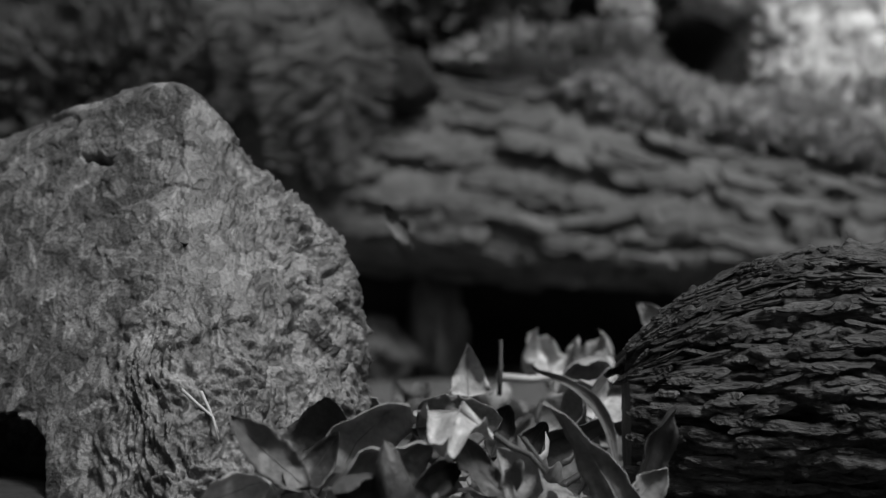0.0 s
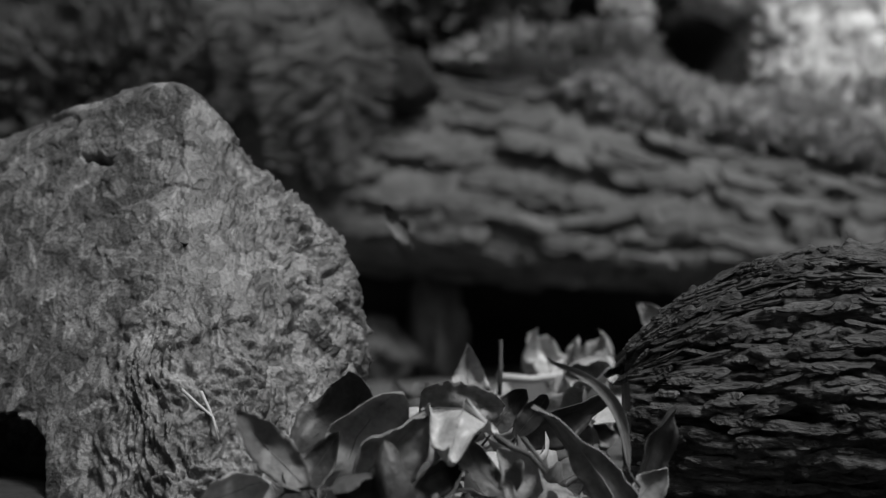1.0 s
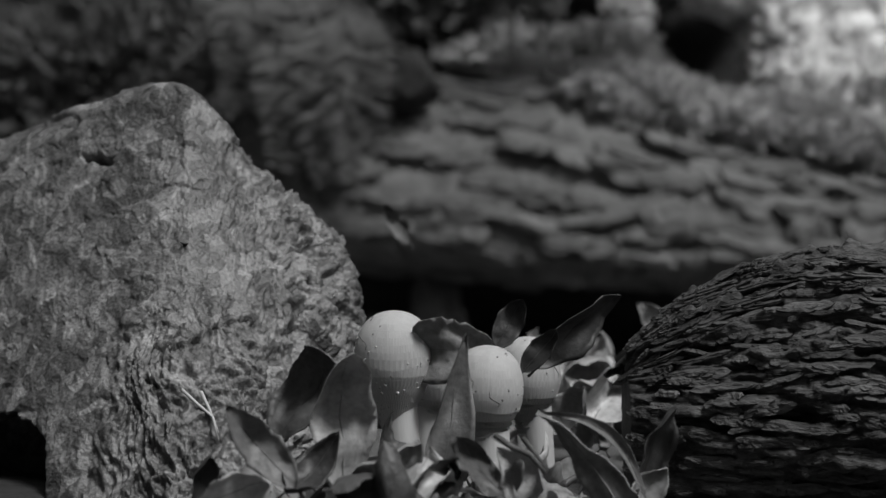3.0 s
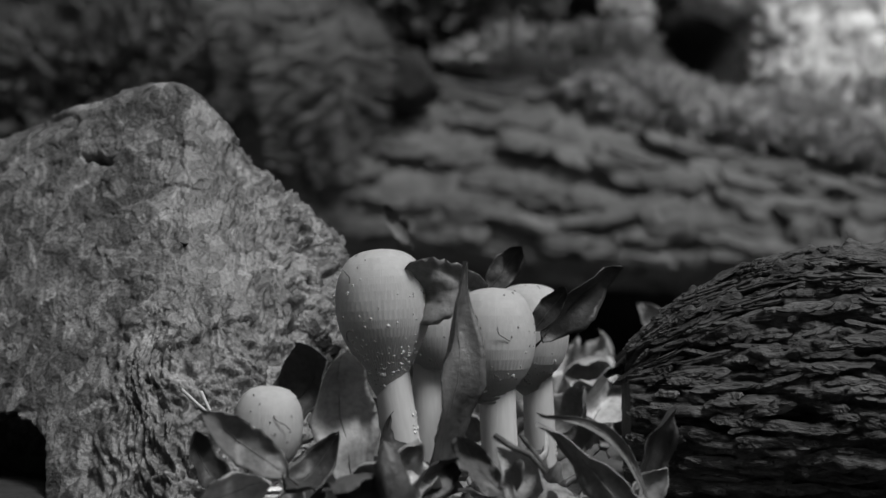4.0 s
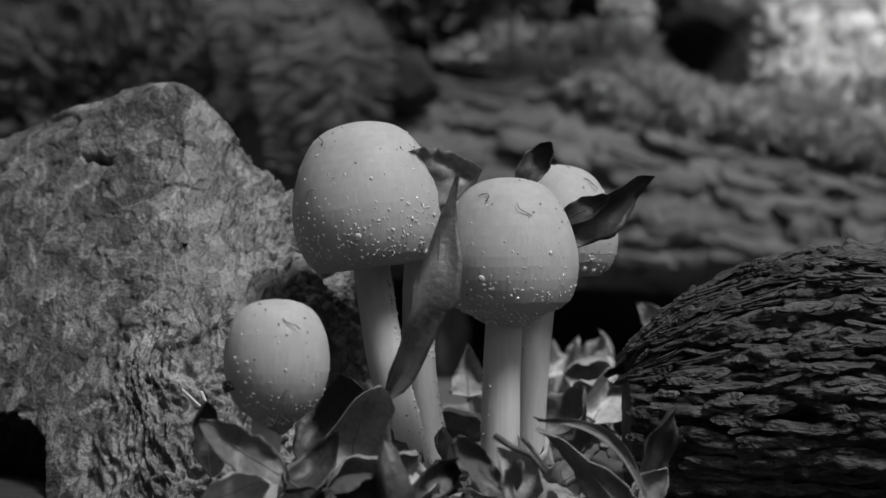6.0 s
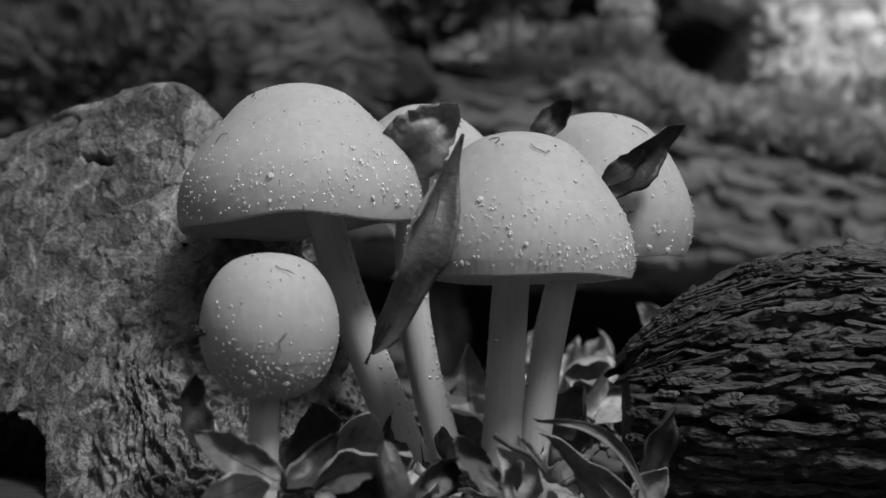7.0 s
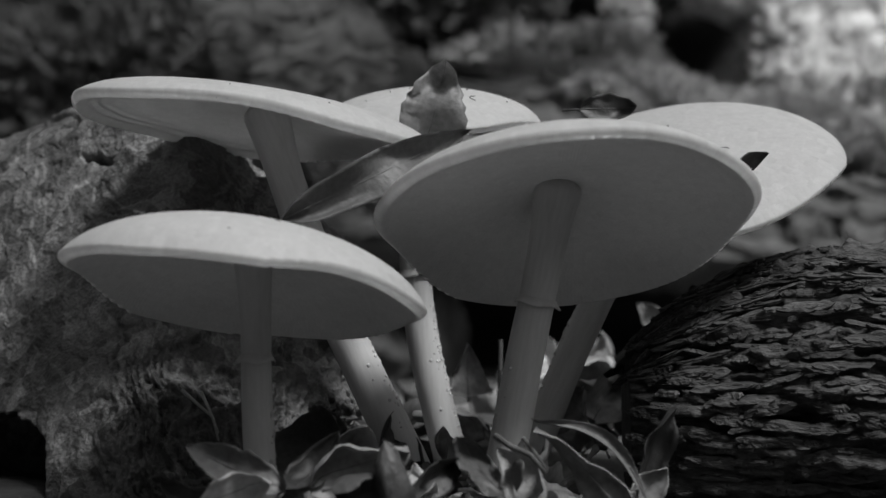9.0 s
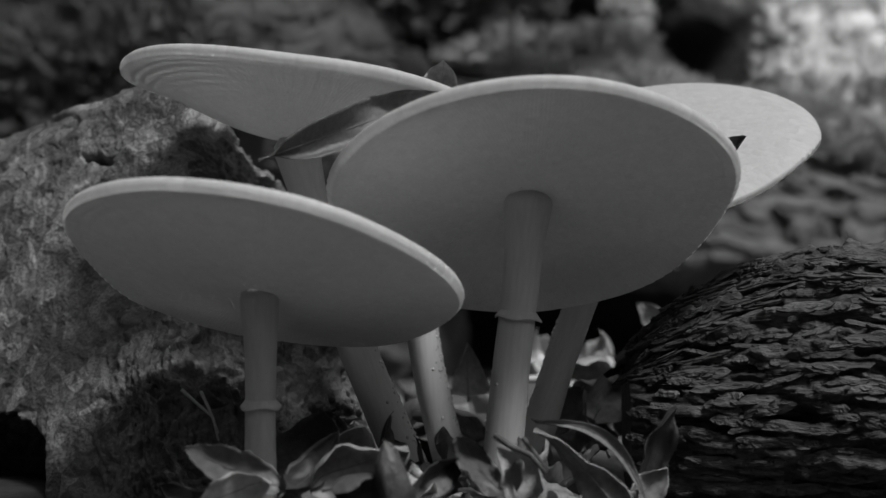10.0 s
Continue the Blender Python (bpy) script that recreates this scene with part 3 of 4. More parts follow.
def build_leaves():
    out = []
    out += moving_leaf("upright grey-green leaf pushed aside by a growing cap", 25, 10.5, [
        (0.0, (-16.1, -30.0, 10.1), (-5.3, -30.0, 23.4)), (0.5, (-16.3, -30.0, 9.9), (-6.1, -30.0, 24.3)), (1.0, (-16.1, -30.0, 9.7), (-6.6, -30.0, 25.3)),
        (1.5, (-15.6, -30.0, 9.2), (-7.5, -30.0, 25.8)), (2.0, (-16.1, -30.0, 9.0), (-12.2, -30.0, 28.5)), (2.7, (-16.3, -30.0, 9.2), (-14.9, -30.0, 30.3)),
        (3.8, (-14.3, -30.0, 8.7), (-17.9, -30.0, 31.4)), (4.5, (-14.7, -30.0, 8.7), (-14.3, -30.0, 28.0)), (5.6, (-14.5, -30.0, 8.3), (-10.4, -30.0, 27.1)),
        (6.8, (-15.8, -30.0, 6.5), (-12.5, -30.0, 22.7)), (8.0, (-16.5, -30.0, 6.5), (-12.9, -30.0, 20.4)), (10.0, (-17.4, -30.0, 6.5), (-13.4, -30.0, 20.0))],
        roll=20, bend=0.25, fold=0.15, seed=1)
    out += moving_leaf("dark curled leaf leaning on the boulder", 20, 10, [
        (0.0, (-23.7, -20.0, 11.6), (-13.4, -20.0, 20.4)), (0.5, (-23.7, -20.0, 11.1), (-9.7, -20.0, 23.5)), (1.5, (-24.6, -20.0, 11.1), (-9.7, -20.0, 25.1)),
        (2.0, (-25.1, -20.0, 11.1), (-13.4, -20.0, 27.8)), (2.7, (-26.5, -20.0, 12.5), (-15.7, -20.0, 29.6)), (3.8, (-26.5, -20.0, 19.0), (-18.3, -20.0, 31.3)),
        (4.5, (-22.3, -20.0, 15.3), (-17.1, -20.0, 29.3)), (5.6, (-18.1, -20.0, 17.1), (-10.4, -20.0, 26.6)), (6.8, (-20.9, -20.0, 11.6), (-14.8, -20.0, 20.9)),
        (8.0, (-24.6, -20.0, 11.6), (-14.3, -20.0, 19.0)), (10.0, (-24.6, -20.0, 10.6), (-14.2, -20.0, 17.6))], M_DARK_LEAF, roll=-25, bend=0.5, fold=0.3, seed=2)
    out += moving_leaf("narrow dark leaf at the foot of the boulder", 17, 6.5, [
        (0.0, (-22.3, -45.0, 10.8), (-32.5, -45.0, 20.4)), (2.7, (-22.8, -45.0, 10.4), (-32.1, -45.0, 22.1)), (3.8, (-23.6, -45.0, 11.2), (-36.7, -45.0, 21.2)),
        (5.6, (-23.6, -45.0, 10.8), (-37.1, -45.0, 20.1)), (8.0, (-24.9, -45.0, 9.5), (-38.8, -45.0, 16.3)), (10.0, (-24.9, -45.0, 9.4), (-39.4, -45.0, 15.3))],
        M_GREY_LEAF, roll=15, bend=0.3, fold=0.2, seed=3)
    out += moving_leaf("dark withered leaf hanging on a small cap", 13, 5.5, [
        (0.0, (-38.0, -36.0, 2.0), (-36.0, -36.0, 9.0)), (2.5, (-37.5, -36.0, 6.0), (-36.5, -36.0, 12.0)), (3.8, (-35.5, -37.0, 8.5), (-39.5, -37.0, 17.0)),
        (4.5, (-35.0, -38.0, 9.5), (-40.0, -38.0, 18.5)), (5.6, (-35.5, -39.0, 10.0), (-38.0, -39.0, 20.5)), (6.8, (-36.0, -41.0, 10.0), (-38.5, -41.0, 28.0)),
        (7.2, (-37.0, -40.0, 8.0), (-40.0, -40.0, 24.0)), (7.6, (-36.0, -38.0, 5.0), (-44.0, -38.0, 11.0)), (10.0, (-35.0, -38.0, 4.0), (-45.0, -38.0, 8.0))],
        M_DARK_LEAF, roll=35, bend=0.4, fold=0.5, seed=14)
    out += moving_leaf("long narrow grey leaf lifted between two caps", 39, 7.6, [
        (0.0, (-4.0, -24.0, 6.5), (3.5, -24.0, 16.5), 50), (0.5, (-3.1, -24.0, 6.5), (7.7, -24.0, 17.1), 40), (1.0, (-3.1, -24.0, 7.5), (8.1, -24.0, 18.0), 30),
        (1.5, (-5.0, -24.0, 9.7), (9.3, -24.0, 20.8), 20), (2.0, (-5.0, -24.0, 9.3), (8.4, -24.0, 24.4), 10), (2.7, (-1.3, -24.0, 9.3), (5.0, -24.0, 29.7), 10),
        (3.8, (-1.3, -24.0, 13.9), (3.5, -24.0, 41.9), 30), (4.5, (-1.1, -24.0, 13.9), (4.8, -24.0, 46.6), 40), (5.0, (-2.2, -24.0, 17.6), (4.0, -24.0, 50.8), 40),
        (5.6, (-5.4, -24.0, 24.0), (2.2, -24.0, 54.7), 35), (6.8, (-9.5, -26.0, 32.3), (4.0, -26.0, 62.9), 25), (7.5, (-9.4, -28.0, 34.2), (1.4, -28.0, 66.3), 20),
        (8.0, (-12.9, -30.0, 40.6), (2.6, -24.0, 63.5), 15), (8.5, (-17.9, -30.0, 46.4), (4.3, -20.0, 62.3), 10), (9.0, (-20.3, -28.0, 52.3), (5.1, -14.0, 65.3), 5),
        (9.5, (-20.9, -26.0, 59.2), (3.0, -10.0, 68.8), 5), (10.0, (-18.7, -24.0, 63.3), (1.6, -8.0, 71.8), 5)], mat=M_BROWN_LEAF, bend=-0.25, fold=0.2, seed=4, stalk=0.05)
    out += moving_leaf("broad crumpled grey leaf carried up on a cap", 17, 13, [
        (0.0, (-8.1, 8.0, 11.7), (11.9, 8.0, 14.5)), (1.0, (-3.0, 8.0, 14.8), (12.4, 8.0, 16.9)), (2.0, (-2.5, 8.0, 19.4), (12.4, 8.0, 20.7)),
        (2.7, (-3.0, 8.0, 24.0), (11.6, 8.0, 24.8)), (3.8, (-5.0, 8.0, 35.1), (9.0, 8.0, 36.2)), (4.5, (-3.5, 8.0, 42.8), (10.9, 8.0, 43.5)),
        (5.6, (-3.5, 8.0, 53.1), (11.2, 8.0, 53.3)), (6.2, (-6.1, 8.0, 59.0), (6.8, 8.0, 62.8)), (6.8, (-7.6, 8.0, 62.1), (4.5, 8.0, 70.3)),
        (7.2, (-6.0, 6.0, 61.4), (3.2, 6.0, 73.2)), (7.5, (-4.5, 6.0, 60.9), (1.8, 6.0, 76.2)), (8.0, (-3.0, 6.0, 63.3), (1.1, 6.0, 78.6)),
        (9.0, (-2.7, 6.0, 65.0), (0.8, 6.0, 80.0)), (10.0, (-2.2, 6.0, 65.5), (0.4, 6.0, 79.8))],
        bend=0.25, fold=0.3, wave=0.1, seed=5, twist=0.3, shape=0.7, crumple=0.3, curl=0.3)
    out += moving_leaf("small dark leaf with a hooked stalk carried up on a cap", 12, 5.5, [
        (0.0, (10.6, 14.0, 11.6), (12.7, 14.0, 17.9)), (1.0, (11.1, 14.0, 13.7), (16.3, 14.0, 20.5)), (2.0, (12.7, 14.0, 20.0), (17.9, 14.0, 27.8)),
        (2.7, (10.9, 14.0, 24.1), (16.1, 14.0, 34.4)), (3.8, (8.5, 14.0, 35.7), (14.8, 14.0, 44.9)), (4.5, (11.1, 14.0, 43.5), (17.6, 14.0, 51.6)),
        (5.0, (12.7, 14.0, 49.3), (18.2, 14.0, 56.6)), (5.6, (13.7, 14.0, 54.5), (19.2, 14.0, 62.1)), (6.8, (17.9, 14.0, 65.5), (23.9, 14.0, 72.9)),
        (7.5, (20.0, 14.0, 68.7), (27.3, 14.0, 71.8)), (8.0, (20.9, 12.0, 68.5), (31.9, 12.0, 71.1)), (9.0, (22.9, 10.0, 70.4), (36.8, 10.0, 71.0)),
        (10.0, (22.9, 10.0, 71.5), (34.7, 10.0, 72.2))], M_DARK_LEAF, bend=0.5, fold=0.35, seed=6, stalk=0.25)
    out += moving_leaf("dark pointed leaf leaning between two caps", 20, 7.0, [
        (0.0, (16.9, 6.0, 8.4), (30.7, 6.0, 14.0)), (1.0, (16.9, 6.0, 11.4), (30.7, 6.0, 18.6)), (1.5, (13.9, 6.0, 11.4), (28.2, 6.0, 20.6)),
        (2.0, (15.4, 6.0, 14.5), (34.3, 6.0, 28.8)), (2.7, (13.9, 6.0, 19.6), (32.2, 6.0, 35.6)), (3.8, (15.9, 6.0, 26.7), (31.2, 6.0, 41.4)),
        (4.5, (19.5, 6.0, 30.8), (35.1, 6.0, 45.4)), (5.0, (20.5, 6.0, 35.9), (35.6, 6.0, 49.2)), (5.6, (20.5, 6.0, 42.0), (36.1, 6.0, 54.5)),
        (6.2, (23.6, 6.0, 47.1), (38.9, 6.0, 60.9)), (6.8, (27.1, 6.0, 52.2), (42.0, 6.0, 66.7)), (7.5, (37.4, 6.0, 60.4), (47.5, 6.0, 67.9)),
        (8.0, (45.7, 6.0, 59.9), (52.9, 6.0, 64.6)), (8.5, (51.6, 6.0, 59.4), (57.3, 6.0, 63.0)), (9.0, (53.7, 6.0, 59.4), (58.1, 6.0, 62.9)), (10.0, (50.1, 6.0, 61.9), (53.9, 6.0, 65.9))],
        M_DARK_LEAF, roll=20, bend=0.25, fold=0.3, seed=7)
    out += moving_leaf("small dark leaf held against a cap", 11, 4.5, [
        (0.0, (14.7, 2.0, 8.9), (19.7, 2.0, 14.9)), (2.0, (13.7, 2.0, 16.9), (20.2, 2.0, 25.0)), (2.7, (13.2, 2.0, 19.9), (21.2, 2.0, 29.0)),
        (3.8, (16.2, 2.0, 30.0), (22.3, 2.0, 37.5)), (4.5, (18.7, 2.0, 35.0), (24.8, 2.0, 42.6)), (5.6, (19.2, 2.0, 46.6), (30.3, 2.0, 50.6)),
        (6.8, (25.8, 2.0, 54.7), (34.8, 2.0, 60.7)), (7.5, (34.8, 2.0, 60.7), (42.4, 2.0, 64.7)), (8.5, (34.8, 2.0, 56.2), (42.4, 2.0, 59.2)), (10.0, (34.8, 2.0, 54.2), (42.4, 2.0, 57.2))],
        M_DARK_LEAF, roll=-15, bend=0.3, fold=0.3, seed=8)
    out += moving_leaf("thin dark curling strip of leaf arching over the litter", 23, 2.0, [
        (0.0, (23.3, -36.0, 14.4), (12.8, -36.0, 27.5)), (0.5, (26.0, -36.0, 13.5), (13.2, -36.0, 28.2)), (1.0, (27.3, -36.0, 12.5), (15.4, -36.0, 28.8)),
        (1.5, (28.2, -36.0, 10.4), (13.7, -36.0, 26.8)), (2.0, (28.6, -36.0, 9.0), (10.6, -36.0, 21.1)), (2.7, (28.8, -36.0, 8.1), (13.7, -36.0, 20.7)),
        (4.5, (28.8, -36.0, 8.1), (13.5, -36.0, 19.7)), (10.0, (28.8, -36.0, 7.7), (12.8, -36.0, 19.0))], M_GREY_LEAF, roll=10, bend=0.3, fold=0.3, seed=9, sway=0.2, crumple=0.1)
    out += moving_leaf("cupped pale grey leaf on the litter", 23, 8.0, [
        (0.0, (27.3, -40.0, 5.4), (15.5, -40.0, 23.3)), (1.5, (27.3, -40.0, 5.4), (13.5, -40.0, 22.6)), (2.7, (27.1, -40.0, 5.4), (14.3, -40.0, 22.2)),
        (4.5, (26.9, -40.0, 5.4), (14.2, -40.0, 19.6)), (10.0, (26.6, -40.0, 4.9), (13.9, -40.0, 19.2))], M_LEAF, roll=-20, bend=0.35, fold=-0.35, seed=10, shape=0.38)
    out += moving_leaf("broad grey leaf lying over the stems' feet", 17, 9.5, [
        (0.0, (-14.9, -42.0, 8.3), (-1.6, -42.0, 17.3)), (1.0, (-13.2, -42.0, 8.3), (-2.7, -42.0, 21.5)), (2.0, (-12.3, -42.0, 7.4), (-3.9, -42.0, 17.3)),
        (4.5, (-12.3, -42.0, 7.0), (-3.6, -42.0, 17.3)), (6.8, (-15.8, -42.0, 10.0), (-4.2, -42.0, 15.1)), (10.0, (-17.0, -42.0, 10.7), (-4.8, -42.0, 16.1))],
        roll=30, bend=0.3, fold=0.25, seed=11)
    out += moving_leaf("glossy pale leaf folded over an emerging cap", 13.5, 12, [
        (0.0, (2.4, -38.0, 19.4), (0.1, -50.0, 13.2)), (0.5, (2.7, -38.0, 20.0), (0.0, -50.0, 13.0)), (1.0, (3.3, -38.0, 20.7), (0.4, -50.0, 12.4)),
        (1.5, (2.7, -38.0, 21.8), (-0.5, -50.0, 11.3)), (2.0, (1.8, -38.0, 19.4), (-2.7, -50.0, 8.2)), (2.7, (-0.8, -38.0, 14.6), (-4.3, -50.0, 5.5)),
        (3.8, (-4.3, -38.0, 12.0), (-6.8, -50.0, 4.0)), (5.6, (-4.3, -38.0, 11.2), (-7.6, -50.0, 3.6)), (10.0, (-5.1, -38.0, 10.3), (-7.6, -50.0, 3.2))],
        M_PALE_LEAF, roll=8, bend=-0.3, fold=-0.3, wave=0.15, seed=12, shape=0.45, crumple=0.25)
    # resting leaves
    still_leaf("pale oval leaf at the foot of the boulder", 12, 6.5, (-35.2, -50.0, 7.6), (-24.4, -50.0, 11.5), 10, 0, M_PALE_LEAF, bend=0.3, fold=0.2, seed=20)
    still_leaf("dark pointed leaf standing beside the dark log", 19, 6, (32.1, -25.0, 4.4), (36.7, -25.0, 21.3), 25, 0, M_DARK_LEAF, bend=0.3, fold=0.3, seed=21)
    still_leaf("small pale leaf beside the dark log", 10, 5.5, (30.2, -30.0, 4.7), (35.5, -30.0, 10.5), 10, 0, M_LEAF, bend=0.2, fold=0.2, seed=22)
    still_leaf("dark curled leaf on the litter", 13, 7, (-16.2, -55.0, 10.6), (-5.8, -55.0, 10.8), 35, 1, M_DARK_LEAF, bend=0.4, fold=0.5, seed=23)
    still_leaf("crumpled brown-grey leaf among the stems", 14, 8, (10.2, -45.0, 6.8), (2.0, -45.0, 15.9), 20, 1, M_GREY_LEAF, bend=0.6, fold=0.6, wave=0.3, twist=0.8, seed=24, crumple=0.6)
    still_leaf("dark leaf under the growing caps", 15, 6.5, (-23.9, -46.0, 8.0), (-16.4, -46.0, 14.7), -20, 1, M_DARK_LEAF, bend=0.4, fold=0.3, seed=25)
    still_leaf("dark folded leaf in the litter", 14, 7, (-5.3, -50.0, 7.8), (1.3, -50.0, 12.3), 20, 1, M_DARK_LEAF, bend=0.4, fold=0.5, seed=26)
    still_leaf("grey leaf edge in the litter", 14, 7, (14.7, -48.0, 7.5), (10.1, -48.0, 12.5), 0, 1, M_LEAF, bend=0.4, fold=0.4, seed=27)
    still_leaf("pale triangular leaf standing in the litter", 11, 9.5, (5.2, 55.0, 12.8), (5.0, 55.0, 25.2), 10, 0, M_PALE_LEAF, bend=0.1, fold=0.35, seed=28, shape=0.4, crumple=0.1)
    still_leaf("pale sunlit leaf on the ground", 15, 8, (23.9, 55.0, 14.2), (40.5, 55.0, 17.6), 45, 0, M_PALE_LEAF, bend=0.3, fold=0.3, seed=29)
    still_leaf("pale curled leaf on the ground", 15, 11, (28.9, 44.0, 6.6), (37.4, 56.0, 18.4), 5, 0, M_PALE_LEAF, bend=0.4, fold=0.4, wave=0.2, seed=30)
    still_leaf("pale leaf on the ground behind the stems", 16, 7, (9.8, 42.0, 10.2), (-6.2, 42.0, 12.5), -50, 0, M_PALE_LEAF, bend=0.3, fold=0.3, seed=31)
    still_leaf("pale rounded leaf by the fallen trunk", 11, 6, (55.2, 110.0, 24.5), (46.9, 110.0, 32.1), 10, 0, M_LEAF, bend=0.3, fold=0.2, seed=32)
    still_leaf("grey leaf hanging from the fallen trunk", 14, 6, (-7.0, 170.0, 42.8), (-17.7, 170.0, 57.5), 20, 0, M_OLD_BARK, bend=0.3, fold=0.3, seed=33)
    still_leaf("grey curled leaf on the ground behind the stems", 14, 8, (20.0, 40.0, 7.6), (30.2, 40.0, 16.7), -30, 0, M_LEAF, bend=0.5, fold=0.4, seed=34)
    still_leaf("grey leaf on the ground behind the stems", 15, 7, (-10.8, 44.0, 10.6), (-22.3, 44.0, 16.4), -30, 0, M_LEAF, bend=0.4, fold=0.4, seed=35)
    still_leaf("grey leaf propped under the fallen tree", 18, 8, (39.9, 95.0, 15.3), (26.6, 95.0, 20.0), -45, 0, M_LEAF, bend=0.4, fold=0.3, seed=36)
    for k in range(20):
        a = random.Random(k + 300)
        y = 46 + 8 * k
        x = a.uniform(18, 36) * (1 + y / 292.6)
        leaf(13 + 0.04 * y, 7 + 0.02 * y, pose(x * MM, y * MM, (3 + 2 * a.random()) * MM, 40 + a.gauss(0, 18), a.gauss(0, 20), a.uniform(-70, 70)), "pale dry leaf lying behind the mushrooms",
             mat=M_PALE_LEAF if k % 3 else M_LEAF, group="leaves round the mushrooms", bend=0.5, fold=0.4, seed=300 + k, crumple=0.4)
    twig([(7.9, -42.0, 16.7), (10.3, -44.0, 15.3), (13.1, -46.0, 14.3), (15.3, -46.0, 11.5)], 0.55, "dark bent twig on the leaf litter")
    twig([(12.1, -42.0, 16.4), (13.8, -42.0, 14.3), (15.8, -44.0, 11.5)], 0.4, "thin dark twig on the leaf litter")
    twig([(12.7, 80.0, 12.0), (13.0, 80.0, 18.4), (13.0, 80.0, 24.5)], 0.6, "upright dark stalk with a blunt tip")
    twig([(13.2, 110.0, 13.8), (21.6, 112.0, 13.1), (31.5, 115.0, 14.2)], 1.2, "pale fallen branch on the ground", M_STRAW)
    twig([(40.0, 90.0, 19.0), (46.3, 88.0, 24.3), (53.7, 85.0, 29.6)], 1.0, "thin dead branch leaning on the dark log")
    twig([(-46.2, -0.5, 20.2), (-43.4, -0.8, 17.7), (-40.3, -3.2, 15.6), (-39.1, -4.6, 11.6)], 0.33, "pale dry straw against the boulder", M_STRAW)
    twig([(-42.9, 0.5, 19.7), (-41.1, -2.0, 16.9), (-39.2, -4.2, 12.9)], 0.33, "pale dry straw against the boulder", M_STRAW)
    # loose litter
    rng = random.Random(77)
    kinds = []
    for k in range(9):
        mat = (M_LEAF, M_DARK_LEAF, M_LEAF, M_DARK_LEAF, M_LEAF, M_DARK_LEAF, M_LEAF, M_LEAF, M_DARK_LEAF)[k]
        blade, rib = leaf_mesh(rng.uniform(13, 20), rng.uniform(5, 8.5), rng.uniform(0.2, 0.9), rng.uniform(0.15, 0.6), rng.uniform(-0.6, 0.6), 0.12, 40 + k, crumple=0.4)
        kinds.append((mesh_of("leaf", blade, mat, mat), mesh_of("midrib", rib, mat)))
    for k in range(210):
        if k < 120:
            x, y = rng.uniform(-48, 52), rng.uniform(-66, 25)
            z = rng.uniform(0.5, 4.5)
        else:
            x, y = rng.uniform(-60, 130), rng.uniform(25, 190)
            z = rng.uniform(0.5, 4)
        if x > (28 if y > -15 else 20) and y < 60:
            continue
        if (x < -14 and 15 < y < 110) or (x < -30 and y < 20):
            continue
        m = pose(x * MM, y * MM, z * MM, rng.gauss(0, 22), rng.gauss(0, 22), rng.uniform(0, 360))
        ob = part("leaf", kinds[k % 9][0], m=m)
        part("midrib", kinds[k % 9][1], ob)
        tagged(ob, ("grey dry leaf in the loose litter", "dark damp leaf in the loose litter")[k % 2], "leaf", "leaf litter")
    return out


# ---- mushrooms ----
# Meridian slopes in degrees from the top to the margin, at even steps, for a button, an egg, a bell, an umbrella, a plate and a shallow funnel (stages -1 to 4).
STAGES = [
    (0, 26, 52, 74, 90, 106, 122),
    (0, 18, 58, 79, 91, 106, 122),
    (0, 18, 46, 48, 56, 78, 102),
    (0, 20, 33, 21, 20, 38, 68),
    (0, 2, 4, 4, 6, 12, 32),
    (0, -8, -14, -17, -18, -15, 0),
]
DOMED = STAGES[:3] + [(0, 6, 14, 21, 30, 46, 72)] + STAGES[4:]
ROUND = STAGES[:2] + [(0, 14, 30, 48, 74, 104, 124)] + DOMED[3:]


def slope(table, stage, u):
    """The slope (radians) at the share u of the meridian, blended between stages."""
    k = max(0.0, min(len(table) - 1.0001, stage + 1))
    i = int(k)
    f = k - i
    x = max(0.0, min(0.99999, u)) * 6
    j = int(x)
    g = x - j
    a = table[i][j] * (1 - g) + table[i][j + 1] * g
    b = table[i + 1][j] * (1 - g) + table[i + 1][j + 1] * g
    return radians(a * (1 - f) + b * f)


def profile(stage, half, table):
    """The meridian of a cap of that half width: a function from arc length to radius, height and slope; and its length."""
    n = 60
    r = z = 0.0
    pts = [(0.0, 0.0, 0.0)]
    for i in range(n):
        a = slope(table, stage, (i + 0.5) / n)
        r += math.cos(a) / n
        z -= math.sin(a) / n
        pts.append((r, z, slope(table, stage, (i + 1) / n)))
    length = half / max(p[0] for p in pts)

    def at(s):
        x = max(0.0, min(n - 0.001, s / length * n))
        i = int(x)
        f = x - i
        a, b = pts[i], pts[i + 1]
        return tuple((a[c] * (1 - f) + b[c] * f) * (length if c < 2 else 1) for c in range(3))
    return at, length


